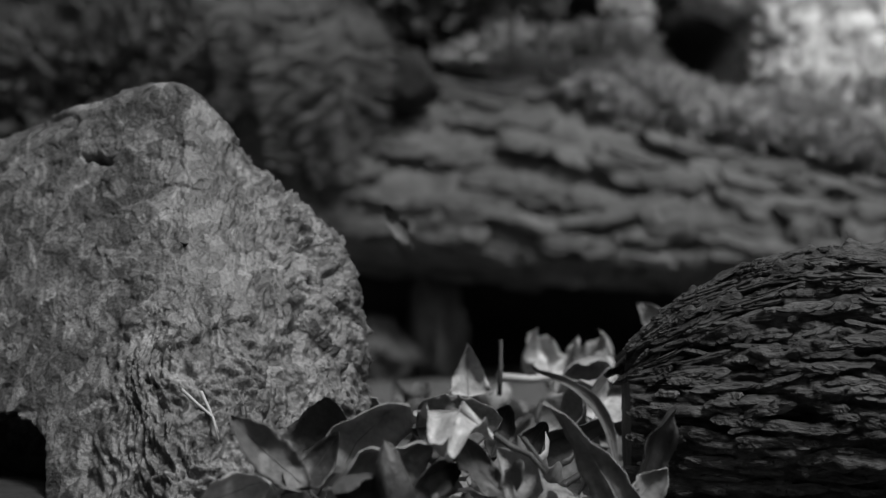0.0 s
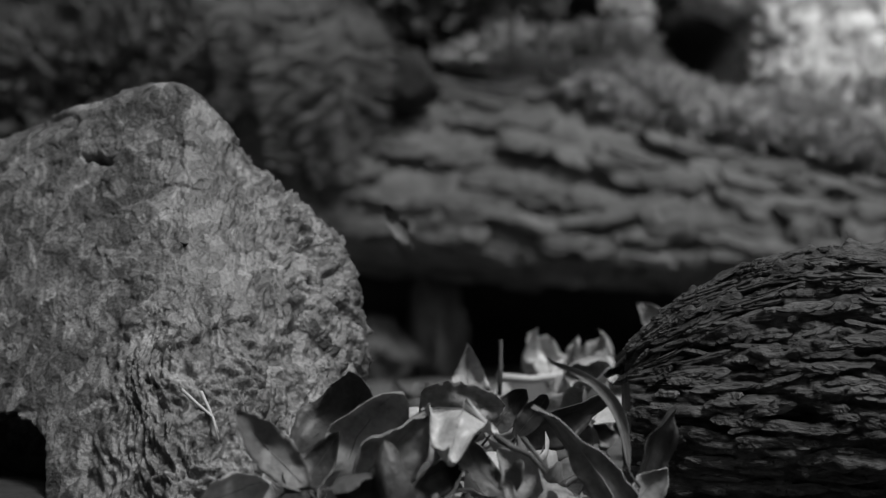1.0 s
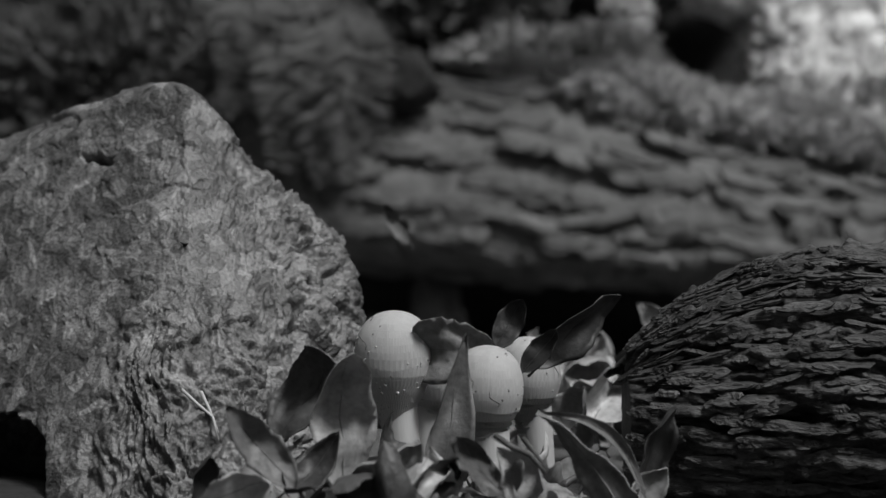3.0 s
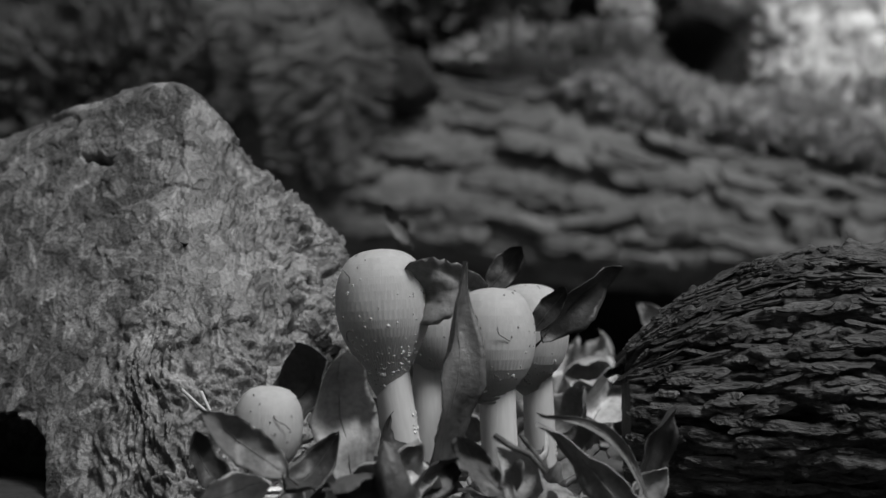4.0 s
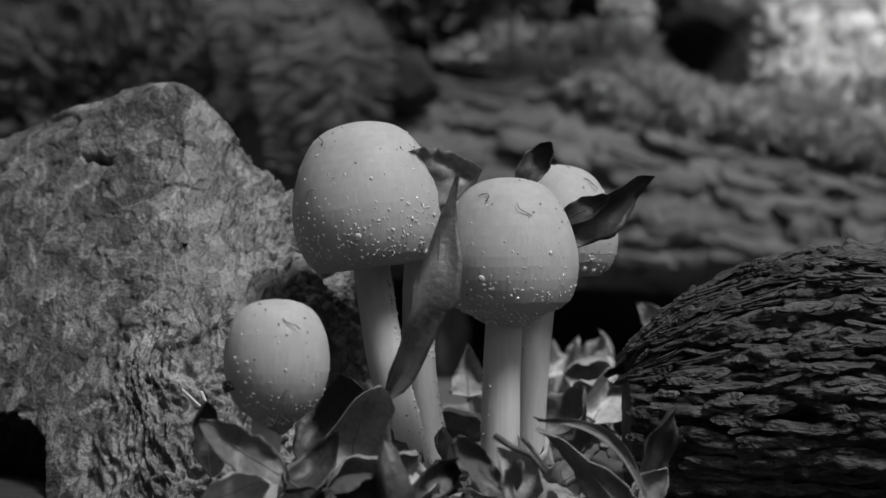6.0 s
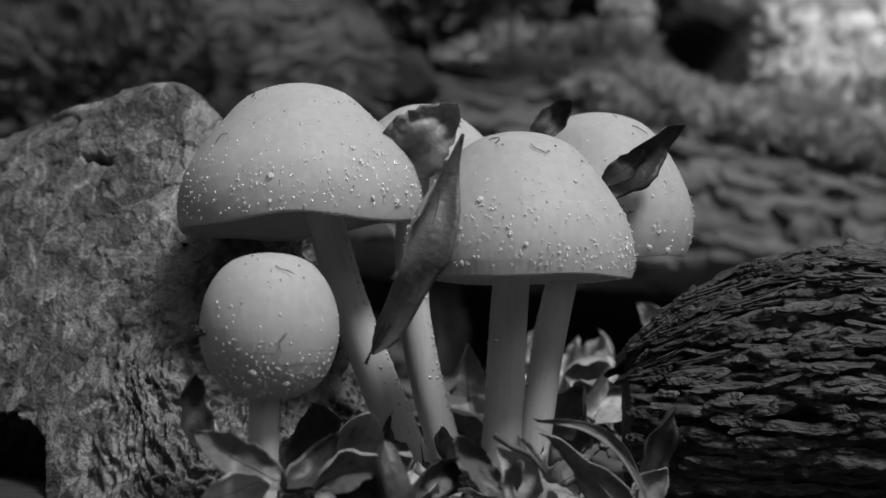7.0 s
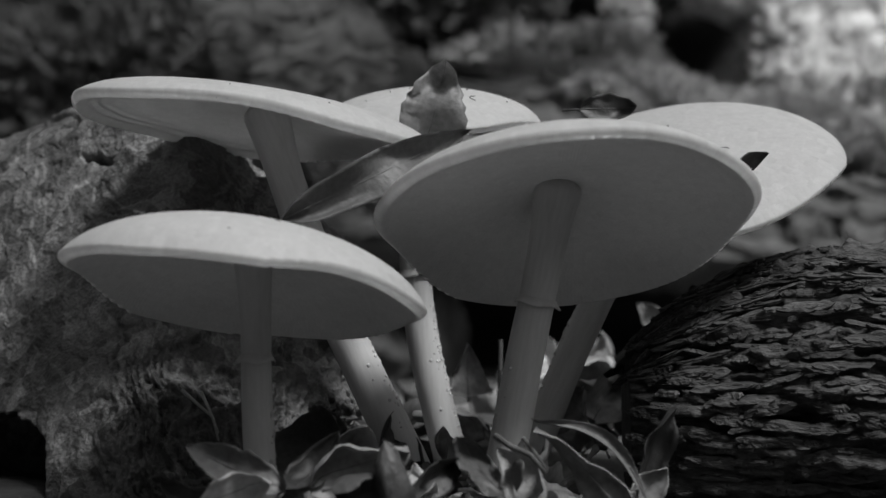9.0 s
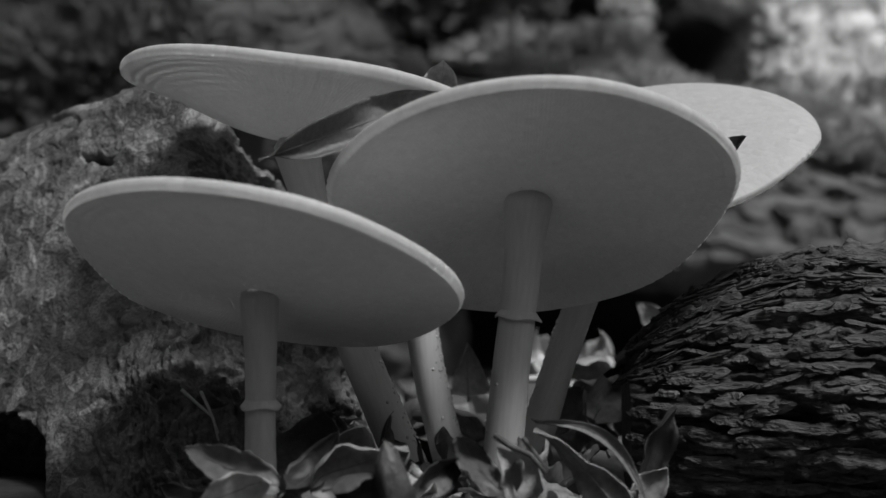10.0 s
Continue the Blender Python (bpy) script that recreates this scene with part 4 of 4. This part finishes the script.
def tile_mesh(name, width, length, gills, outer, under, s, total, lap, thin, lip):
    """A curved piece of cap flesh with gill blades beneath, s along the meridian; x runs outwards, z is the skin.
    outer and under are the curvatures (along, around) of the skin and of the gills. Its border turns down steeply, so that neighbours sink into one another."""
    bm = bmesh.new()
    along = (-lap - 0.15, -lap, -1.0, -0.5, 0.0, 0.5, 1.0, lap, lap + 0.15)[:7 if lip else 9]
    steps = (-1.28, -1.1, -1.0, -0.5, 0.0, 0.5, 1.0, 1.1, 1.28)
    sink = (0.35, 0.06, 0.0, 0.0, 0.0, 0.0, 0.0, 0.06, 0.35)
    n = len(steps)
    top = []
    for x, dx in zip(along, sink):
        top.append([bm.verts.new(mm((x * length / 2, y * width / 2, -(outer[0] * (x * length / 2) ** 2 + outer[1] * (y * width / 2) ** 2) / 2 - max(dx, dy)))) for y, dy in zip(steps, sink)])
    for i in range(len(top) - 1):
        for j in range(n - 1):
            f = bm.faces.new((top[i][j], top[i + 1][j], top[i + 1][j + 1], top[i][j + 1]))
            f.smooth = True
    skin = len(top) * n
    lips = []
    if lip:
        # the margin rolls over from the skin to the gills
        rows = [top[-1]]
        for dx, z, nx, nz in ((0.22, -0.2, 0.7, 0.7), (0.42, -0.7, 1.0, 0.2), (0.4, -1.3, 0.9, -0.4), (0.2, -1.8, 0.6, -0.8), (-0.1, -2.12, 0.1, -1.0)):
            row = []
            for step in steps:
                y = step * 1.05 * width / 2
                x = length / 2
                row.append(bm.verts.new(mm((x + dx, y, z - (outer[0] * x * x + outer[1] * y * y) / 2))))
                lips.append(Vector((nx, y / s * nx, nz)).normalized())
            rows.append(row)
        for p, q in zip(rows, rows[1:]):
            for j in range(2, n - 3):
                bm.faces.new((p[j], q[j], q[j + 1], p[j + 1])).smooth = True
    # the gills: fine pleats that run outwards under flesh that thins towards the margin
    cols = 2 * gills + 1
    pleats = []
    for k, tuck in ((-0.545, 0.04), (-0.49, 0.0), (0.0, 0.0), (0.49, 0.0), (0.545, 0.04)):
        x = k * length
        depth = 3.4 - 1.4 * min(1.0, (s + x) / total) ** 2
        ys = [width * 1.1 * (j / (cols - 1) - 0.5) for j in range(cols)]
        pleats.append([bm.verts.new(mm((x, y, -(under[0] * x * x + under[1] * y * y) / 2 - depth - 0.1 * (j % 2) + max(tuck, 0.03 * (j in (0, cols - 1)))))) for j, y in enumerate(ys)])
    for p, q in zip(pleats, pleats[1:]):
        for j in range(cols - 1):
            bm.faces.new((p[j], p[j + 1], q[j + 1], q[j])).material_index = 1
    me = mesh_of(name, bm, M_CAP, M_GILL[name, thin])
    flat = []
    for poly in me.polygons:
        for k in poly.loop_indices:
            vi = me.loops[k].vertex_index
            p = me.vertices[vi].co / MM
            if vi < skin:
                flat.append(Vector((outer[0] * p.x, outer[1] * p.y, 1)).normalized())
            elif vi < skin + len(lips):
                flat.append(lips[vi - skin])
            else:
                flat.append(Vector((2.8 * (s + p.x) / total ** 2 - under[0] * p.x, 0.25 * poly.normal.y - under[1] * p.y, -1)).normalized())
    me.normals_split_custom_set(flat)
    return me


def crown_mesh(radius):
    bm = bmesh.new()
    rings = []
    for i in range(9):
        r = radius * (i + 0.15) / 8
        drop = r * r / 11 + (0.35 if i == 8 else 0)
        rings.append([mm((r * math.cos(2 * math.pi * k / 28), r * math.sin(2 * math.pi * k / 28), -drop)) for k in range(28)])
    rings.append([Vector((p.x * 0.9, p.y * 0.9, -0.0022)) for p in rings[-1]])
    loft(bm, rings[::-1])
    return mesh_of("cap", bm, M_CAP)


def drop_mesh(r, flat=0.6):
    bm = bmesh.new()
    bmesh.ops.create_icosphere(bm, subdivisions=2, radius=r * MM)
    for v in bm.verts:
        v.co.z *= flat
    smooth(bm)
    return mesh_of("droplet", bm, M_WATER)


DROPS = [drop_mesh(r) for r in (0.17, 0.25, 0.36, 0.62)]


def bit_mesh(seed):
    rng = random.Random(seed)
    bm = bmesh.new()
    bmesh.ops.create_icosphere(bm, subdivisions=1, radius=0.17 * MM)
    for v in bm.verts:
        v.co = Vector((v.co.x * rng.uniform(0.6, 2.2), v.co.y * rng.uniform(0.4, 1.2), v.co.z * rng.uniform(0.3, 0.9)))
    return mesh_of("speck", bm, M_BIT)


BITS = [bit_mesh(k) for k in range(5)]


def build_mushroom(label, rows, base, stem_radius, stem_length, seed, bow=0.0, ring_at=20.0, drops=430, stem_drops=110, bits=13, table=STAGES, clump=None, dry_at=7.3, cells=(1.45, 1.9, 2.3), veil=(150, 150), thin=1.6, seen_below=7.9):
    """rows: seconds, place of the cap's top (mm), half width (mm), stage, lean back and lean to the side (degrees).
    Returns the calls of walk() that make it grow."""
    rng = random.Random(seed)
    moves = []
    thing = part("mushroom", None, m=Matrix.Translation(mm(base)))
    tagged(thing, label, "mushroom", "mushroom cluster")
    origin = Vector(base)
    caps, stems, profs = [], [], []
    heads = []
    for t, top, half, stage, back, side in rows:
        turn = pose(0, 0, 0, -back, side, 0)
        m = Matrix.Translation(mm(Vector(top) - origin)) @ turn
        caps.append((t, m))
        at, length = profile(stage, half, table)
        profs.append((t, at, length, stage))
        up = turn.to_3x3() @ Vector((0, 0, 1))
        heads.append(Vector(top) - origin - up * (1.2 + 0.12 * max(0.0, 12 - half)))
    ways = [h.normalized() if h.z > 22 else None for h in heads]
    first = next(w for w in ways if w)
    for (t, *_), h, w in zip(rows, heads, ways):
        q = (w or first).to_track_quat("Z", "X").to_matrix().to_4x4()
        q.translation = mm(h)
        stems.append((t, q))
    # the stem hangs from its top
    bm = bmesh.new()
    rings = []

    def stem_at(z):
        i = z / stem_length * 30
        r = stem_radius * (1.0 + 0.3 * (i / 30) ** 2 + 0.35 * math.exp(-(z / 9.0) ** 2)) * min(1.0, 0.3 + z / 3.5) * (1 + 0.03 * noise.noise(Vector((i * 0.35, seed, 0))))
        off = 0.5 * noise.noise(Vector((seed, i * 0.13, 3))) + bow * math.sin(min(1.0, z / 72) * math.pi)
        return r, off
    for z in [0, 0.7, 1.4, 2.2, 3.2, 4.5] + [stem_length * i / 40 for i in range(3, 41)]:
        r, off = stem_at(z)
        rings.append([mm((r * math.cos(2 * math.pi * k / 24) + off, r * math.sin(2 * math.pi * k / 24), -z)) for k in range(24)])
    loft(bm, rings[::-1])
    stem = part("stem", mesh_of("stem", bm, M_STEM), thing)
    moves.append((stem, stems))
    if ring_at:
        bm = bmesh.new()
        r, off = stem_at(ring_at)
        rings = []
        for k, (dr, dz) in enumerate(((-0.2, 0.7), (0.15, 0.3), (0.5, -0.2), (0.9, -0.7), (0.8, -0.95), (0.3, -0.6), (-0.2, -0.5))):
            rings.append([mm((off + (r + dr * (1 + 0.35 * math.sin(3 * a + seed))) * math.cos(a), (r + dr) * math.sin(a), -ring_at + dz + 0.3 * dr * math.sin(4 * a + seed)))
                          for a in (2 * math.pi * j / 28 for j in range(28))])
        loft(bm, rings[::-1], False, False)
        ring = part("ring", mesh_of("ring", bm, M_STEM), stem, "ragged pale ring of torn veil")
        up = pose(0, 0, max(0.0, ring_at - 9.0) * MM)
        moves.append((ring, [(0, up), (5.6, up), (7.4, pose(0, 0, 0)), (10, pose(0, 0, 0))]))
    for k in range(stem_drops):
        z = rng.uniform(28, 66)
        a = rng.gauss(-0.25, 0.4)
        r, off = stem_at(z)
        part("droplet", rng.choice(DROPS[:3]), stem, m=Matrix.Translation(mm((off + r * math.cos(a), r * math.sin(a), -z))) @ Matrix.Rotation(a, 4, "Z") @ Matrix.Rotation(math.pi / 2, 4, "Y"))
    crown = part("cap", crown_mesh(2.5), thing)
    moves.append((crown, caps))
    total = min(max(p[2] for p in profs), 1.05 * max(p[2] for p in profs if p[3] > 2.2))

    lap = 1.03 + max(0.03, min(0.2, (max(p[2] for p in profs) - 10) / (total - 10) - 1))

    def place(s, phi, wob, lift=0.0, dry=False):
        poses = []
        for t, at, length, stage in profs:
            near = 10.0
            ss, inner = s, -lift
            if s > near:
                ss = near + (s - near) * max(0.95 if stage < 0.6 else 0.75, min(1.2, (length - near) / (total - near)))
            edge = length - 1.0
            if ss > edge and stage < 0.9:
                # the young veil rounds in under the cap and closes it down to the stem; what is left over lies folded inside the neck
                r, z, a0 = at(edge)
                d, a, n = ss - edge, a0, 10
                for q in range(n):
                    a = a0 + (radians(veil[0] + (veil[1] - veil[0]) * max(0.0, min(1.0, t - 4.5))) - a0) * min(1.0, d * (q + 0.5) / n / 4.0)
                    if r < stem_radius + 0.3:
                        r, z = r - 0.2 * d / n, z - 0.4 * d / n
                    else:
                        r, z = r + math.cos(a) * d / n, z - math.sin(a) * d / n
                poses.append((t, Matrix.Rotation(phi, 4, "Z") @ Matrix.Translation(mm((r + lift * math.sin(a), 0, z + lift * math.cos(a)))) @ Matrix.Rotation(a, 4, "Y")))
                continue
            if ss > edge:
                inner = min(2.2, (ss - edge) * 0.6) - lift
                ss = max(2.0, 2 * edge - ss)
            if dry and t > dry_at:
                inner = 1.1
            r, z, a = at(ss * (1 + (wob - 1) * min(1.0, stage / 2)))
            r, z = r - inner * math.sin(a), z - inner * math.cos(a)
            poses.append((t, Matrix.Rotation(phi, 4, "Z") @ Matrix.Translation(mm((r, 0, z))) @ Matrix.Rotation(a, 4, "Y")))
        return poses
    def curvature(s, since):
        """The mean curvature along and around the meridian at s, over the times when it shows."""
        got = []
        for t, at, length, stage in profs:
            ss = s if s < 10 else 10 + (s - 10) * max(0.75, min(1.2, (length - 10) / (total - 10)))
            if t < since or 0.6 < ss < length - 1.2:
                r, _, a = at(min(ss, length - 0.6))
                if t >= since:
                    got += [((at(min(ss + 0.5, length))[2] - at(max(ss - 0.5, 0))[2]), math.sin(a) / max(r, 0.8))] * (3 if t < 6.5 else 2)
        if not got:
            return 0.03, 0.02
        return sum(k[0] for k in got) / len(got), sum(k[1] for k in got) / len(got)
    for name, s0, s1, cell in (("crown_piece", 1.7, 13.0, cells[0]), ("cap_piece", 13.0, 22.0, cells[1]), ("margin_piece", 22.0, total, cells[2])):
        n = max(2, round((s1 - s0) / cell))
        step = (s1 - s0) / n
        for k in range(n):
            s = s0 + step * (k + 0.5)
            count = max(6, round(2 * math.pi * s / cell))
            data = tile_mesh(name, 2 * math.pi * s / count, step, 4, curvature(s, 3.7), curvature(s, seen_below), s, total, lap, thin, s + step > total)
            for c in range(count):
                phi = 2 * math.pi * (c + 0.5 * (k % 2)) / count
                wob = 1 + 0.035 * math.sin(2 * phi + seed) + 0.025 * math.sin(3 * phi + seed * 3) + 0.02 * math.sin(5 * phi + seed * 2)
                tile = part(name, data, crown)
                moves.append((tile, place(s, phi, wob)))
    for k in range(drops):
        s = 8.5 + 12.0 * rng.random() ** 0.6 if k % 12 == 0 else total * (0.58 + 0.40 * rng.random() ** 0.55)
        phi = rng.uniform(-math.pi, 0) if k % 5 else rng.uniform(0, math.pi)
        drop = part("droplet", DROPS[min(3, int(rng.expovariate(1.5)))], crown)
        moves.append((drop, place(s, phi, 1, 0.05, True)))
    for k in range(bits):
        s = rng.uniform(3, total * 0.9)
        bit = part("speck", rng.choice(BITS), crown, "dark crumb of soil")
        moves.append((bit, place(s, rng.uniform(-math.pi, 0), 1, 0.15)))
    for k in range(2):
        walk_pts = [Vector((0, 0, 0.1))]
        turn_by, way = rng.uniform(-0.5, 0.5), rng.uniform(0, 6.28)
        for j in range(6):
            way += turn_by + rng.gauss(0, 0.35)
            walk_pts.append(walk_pts[-1] + Vector((math.cos(way) * 0.6, math.sin(way) * 0.6, 0.04 - 0.015 * j)))
        bm = bmesh.new()
        tube(bm, [mm(p) for p in walk_pts], [0.00008] * 6 + [0.00004], 5)
        hair = part("fibre", mesh_of("fibre", bm, M_BIT), crown, "thin dark root fibre")
        moves.append((hair, place(rng.uniform(6, 13) if k < 1 else rng.uniform(13, total * 0.8), rng.uniform(-2.5, -0.6), 1, 0.1)))
    if clump:
        bm = bmesh.new()
        bmesh.ops.create_icosphere(bm, subdivisions=3, radius=1.0)
        for v in bm.verts:
            k = 1 + 0.5 * fbm(v.co, 1.7, 3)
            v.co = Vector((v.co.x * 0.9, v.co.y * 1.3, v.co.z * 0.7)) * k * MM
        lumpy = part("clump", mesh_of("clump", bm, M_BIT), crown, "dark crumb of wet soil")
        moves.append((lumpy, place(clump[0], radians(clump[1]), 1, 0.4)))
    return moves


def build_mushrooms():
    out = []
    # back-left cap
    out += build_mushroom("tall white mushroom with a broad pale cap beside the boulder", [
        (0.0, (-5.1, 12.0, 3.5), 5.1, -1, 0, 0), (1.0, (-5.1, 12.0, 15.9), 5.5, -1, 0, 0), (2.0, (-5.9, 12.0, 23.7), 6.1, -1, 0, 0),
        (2.7, (-7.7, 12.0, 30.7), 7.0, -1, 0, 0), (3.8, (-11.7, 12.0, 42.4), 8.4, 0, 0, -3), (4.5, (-11.7, 12.0, 51.8), 9.6, 0, 0, -4),
        (5.0, (-11.9, 12.0, 57.8), 10.5, 0, 0, -5), (5.6, (-13.5, 12.0, 64.4), 12.1, 0.1, 0, -6), (6.2, (-17.6, 12.0, 70.1), 15.4, 0.5, 2, -8),
        (6.8, (-24.9, 12.0, 74.3), 20.4, 0.85, 4, -6), (7.2, (-29.6, 12.0, 75.7), 24.4, 1.1, 4, 0), (7.5, (-32.5, 12.0, 75.6), 27.3, 1.6, 4, 4),
        (8.0, (-35.1, 12.0, 74.6), 31.0, 1.8, 2, 5), (8.5, (-34.8, 12.0, 74.2), 32.9, 2.5, 2, 7), (9.0, (-33.3, 12.0, 74.3), 33.9, 2.8, 4, 8),
        (9.5, (-30.6, 12.0, 69.6), 33.2, 3.6, 4, 8), (10.0, (-27.7, 12.0, 68.4), 32.0, 4.0, 5, 7)], (-4.1, 12.0, -0.5), 3.3, 95, 3, bow=-2.0, ring_at=0.0, veil=(118, 137), thin=7.0, seen_below=9.3)
    # front-right cap
    out += build_mushroom("white mushroom with a wide cap leaning back over leaf litter", [
        (0.0, (8.2, -12.0, 2.9), 4.4, -1, 0, 0), (1.0, (8.2, -12.0, 10.6), 4.6, -1, 0, 0), (2.0, (9.0, -12.0, 21.1), 5.0, -1, 0, 0),
        (2.7, (7.5, -12.0, 26.2), 5.8, -1, 0, 0), (3.8, (7.9, -12.0, 36.5), 7.0, 0, 0, 0), (4.5, (10.6, -12.0, 43.2), 7.7, 0, 0, 0),
        (5.0, (10.5, -12.0, 48.0), 8.5, 0, 0, 0), (5.6, (10.2, -12.0, 53.5), 10.1, 0.1, 0, 0), (6.2, (11.6, -12.0, 59.0), 13.0, 0.5, 0, 0),
        (6.8, (12.3, -12.0, 63.8), 17.8, 0.75, 2, 2), (7.2, (14.0, -12.0, 65.4), 21.0, 0.95, 6, -4), (7.5, (15.4, -12.0, 65.6), 25.0, 1.25, 12, -11),
        (8.0, (16.9, -12.0, 64.0), 28.8, 1.55, 17, -8), (8.5, (18.3, -12.0, 61.4), 31.2, 2.05, 21, -8), (9.0, (20.0, -12.0, 59.1), 32.4, 2.5, 25, -3),
        (9.5, (17.4, -12.0, 57.2), 33.8, 2.9, 28, -2), (10.0, (14.8, -12.0, 57.0), 34.8, 3.0, 31, -2)], (9.4, -12.0, 2.9), 3.1, 95, 5, ring_at=22.0)
    # back-right cap
    out += build_mushroom("white mushroom with a cap facing forward beside the dark log", [
        (0.0, (17.4, 24.0, -0.3), 4.4, -1, 0, 0), (2.0, (17.4, 24.0, 19.1), 5.0, -1, 0, 0), (2.7, (16.3, 24.0, 25.6), 5.8, -1, 0, 0),
        (3.8, (16.3, 24.0, 36.1), 7.4, 0, 0, 0), (4.5, (17.4, 24.0, 44.4), 8.4, 0, 0, 0), (5.0, (18.5, 24.0, 50.2), 9.0, 0, 0, 0),
        (5.6, (19.9, 24.0, 56.5), 10.2, 0.2, 0, 0), (6.2, (23.4, 24.0, 63.5), 13.0, 0.6, -3, 2), (6.8, (28.8, 24.0, 69.5), 16.6, 0.65, -8, 4),
        (7.2, (33.3, 24.0, 71.8), 21.2, 0.9, -10, 3), (7.5, (37.2, 24.0, 71.7), 24.8, 1.2, -14, 1), (8.0, (41.5, 24.0, 69.1), 26.6, 2.0, -19, -3),
        (8.5, (44.1, 24.0, 67.5), 28.8, 2.4, -24, -9), (9.0, (45.0, 24.0, 65.9), 30.2, 2.7, -27, -12), (9.5, (43.4, 24.0, 66.5), 30.5, 2.9, -27, -12),
        (10.0, (39.8, 24.0, 67.7), 30.6, 3.0, -27, -12)], (17.4, 24.0, 6.2), 2.9, 95, 7, bow=1.5, ring_at=24.0, drops=200, table=DOMED)
    # front-left cap
    out += build_mushroom("smaller white mushroom with a flat cap in front of the boulder", [
        (0.0, (-27.3, -30.0, -1.6), 4.0, -1, 0, 0), (2.5, (-27.3, -30.0, 3.8), 4.4, -1, 0, 0), (3.0, (-27.5, -30.0, 12.8), 4.8, 0, 0, 0),
        (3.8, (-27.5, -30.0, 22.0), 5.4, 0, 0, 4), (4.5, (-26.8, -30.0, 26.4), 6.0, 0, 0, 0), (5.0, (-26.6, -30.0, 29.8), 6.8, 0, 0, 0),
        (5.6, (-26.4, -30.0, 33.9), 7.6, 0, 0, 0), (6.2, (-26.4, -30.0, 38.8), 8.8, 0.1, 0, 0), (6.8, (-27.5, -30.0, 43.5), 10.2, 0.1, 0, 0),
        (7.2, (-27.6, -30.0, 44.9), 12.2, 0.5, 0, 0), (7.5, (-27.9, -30.0, 45.1), 14.8, 0.9, 0, 0), (8.0, (-29.5, -30.0, 47.6), 20.6, 1.55, 0, 0),
        (8.5, (-30.4, -30.0, 48.4), 26.8, 1.95, 8, 5), (9.0, (-30.3, -30.0, 48.6), 29.3, 2.3, 14, 7), (9.5, (-30.0, -30.0, 47.0), 30.8, 2.7, 19, 8),
        (10.0, (-29.0, -30.0, 41.2), 32.4, 3.5, 21, 10)], (-28.9, -30.0, 3.8), 2.4, 90, 11, ring_at=19.5, table=ROUND, clump=(19.0, -152), dry_at=7.6, seen_below=8.9)
    # middle cap behind
    out += build_mushroom("white mushroom standing behind the others with a leaf on its cap", [
        (0.0, (0.7, 34.0, -0.7), 4.4, -1, 0, 0), (2.0, (0.1, 34.0, 17.2), 5.0, -1, 0, 0), (2.7, (-0.4, 34.0, 23.9), 5.8, -1, 0, 0),
        (3.8, (-1.0, 34.0, 36.2), 7.0, 0, 0, 0), (4.5, (-1.0, 34.0, 44.0), 7.8, 0, 0, 0), (5.0, (-1.0, 34.0, 49.6), 8.4, 0, 0, 0),
        (5.6, (-1.3, 34.0, 56.3), 9.6, 0.2, 0, 0), (6.2, (-2.7, 34.0, 65.2), 11.5, 0.6, 0, 0), (6.8, (-3.8, 34.0, 72.5), 13.5, 1.1, 0, 0),
        (7.5, (-4.4, 34.0, 74.4), 17.0, 1.9, -6, 0), (8.0, (-3.2, 34.0, 75.0), 18.8, 2.0, -8, 0), (8.5, (-3.0, 34.0, 75.8), 20.4, 2.2, -10, 0),
        (9.0, (-2.5, 34.0, 76.9), 21.6, 2.5, -12, 0), (10.0, (-1.6, 34.0, 75.2), 22.0, 3.0, -4, 0)], (1.8, 34.0, 1.6), 3.0, 95, 13, bow=-5.0, ring_at=35.0, drops=10, table=DOMED, cells=(1.9, 2.5, 3.0))
    return out

def motions():
    for ob, rows in MOVES:
        walk(ob, rows)


MOVES = []
build_ground()
build_rock()
build_logs()
build_background()
MOVES += build_leaves()
MOVES += build_mushrooms()
motions()
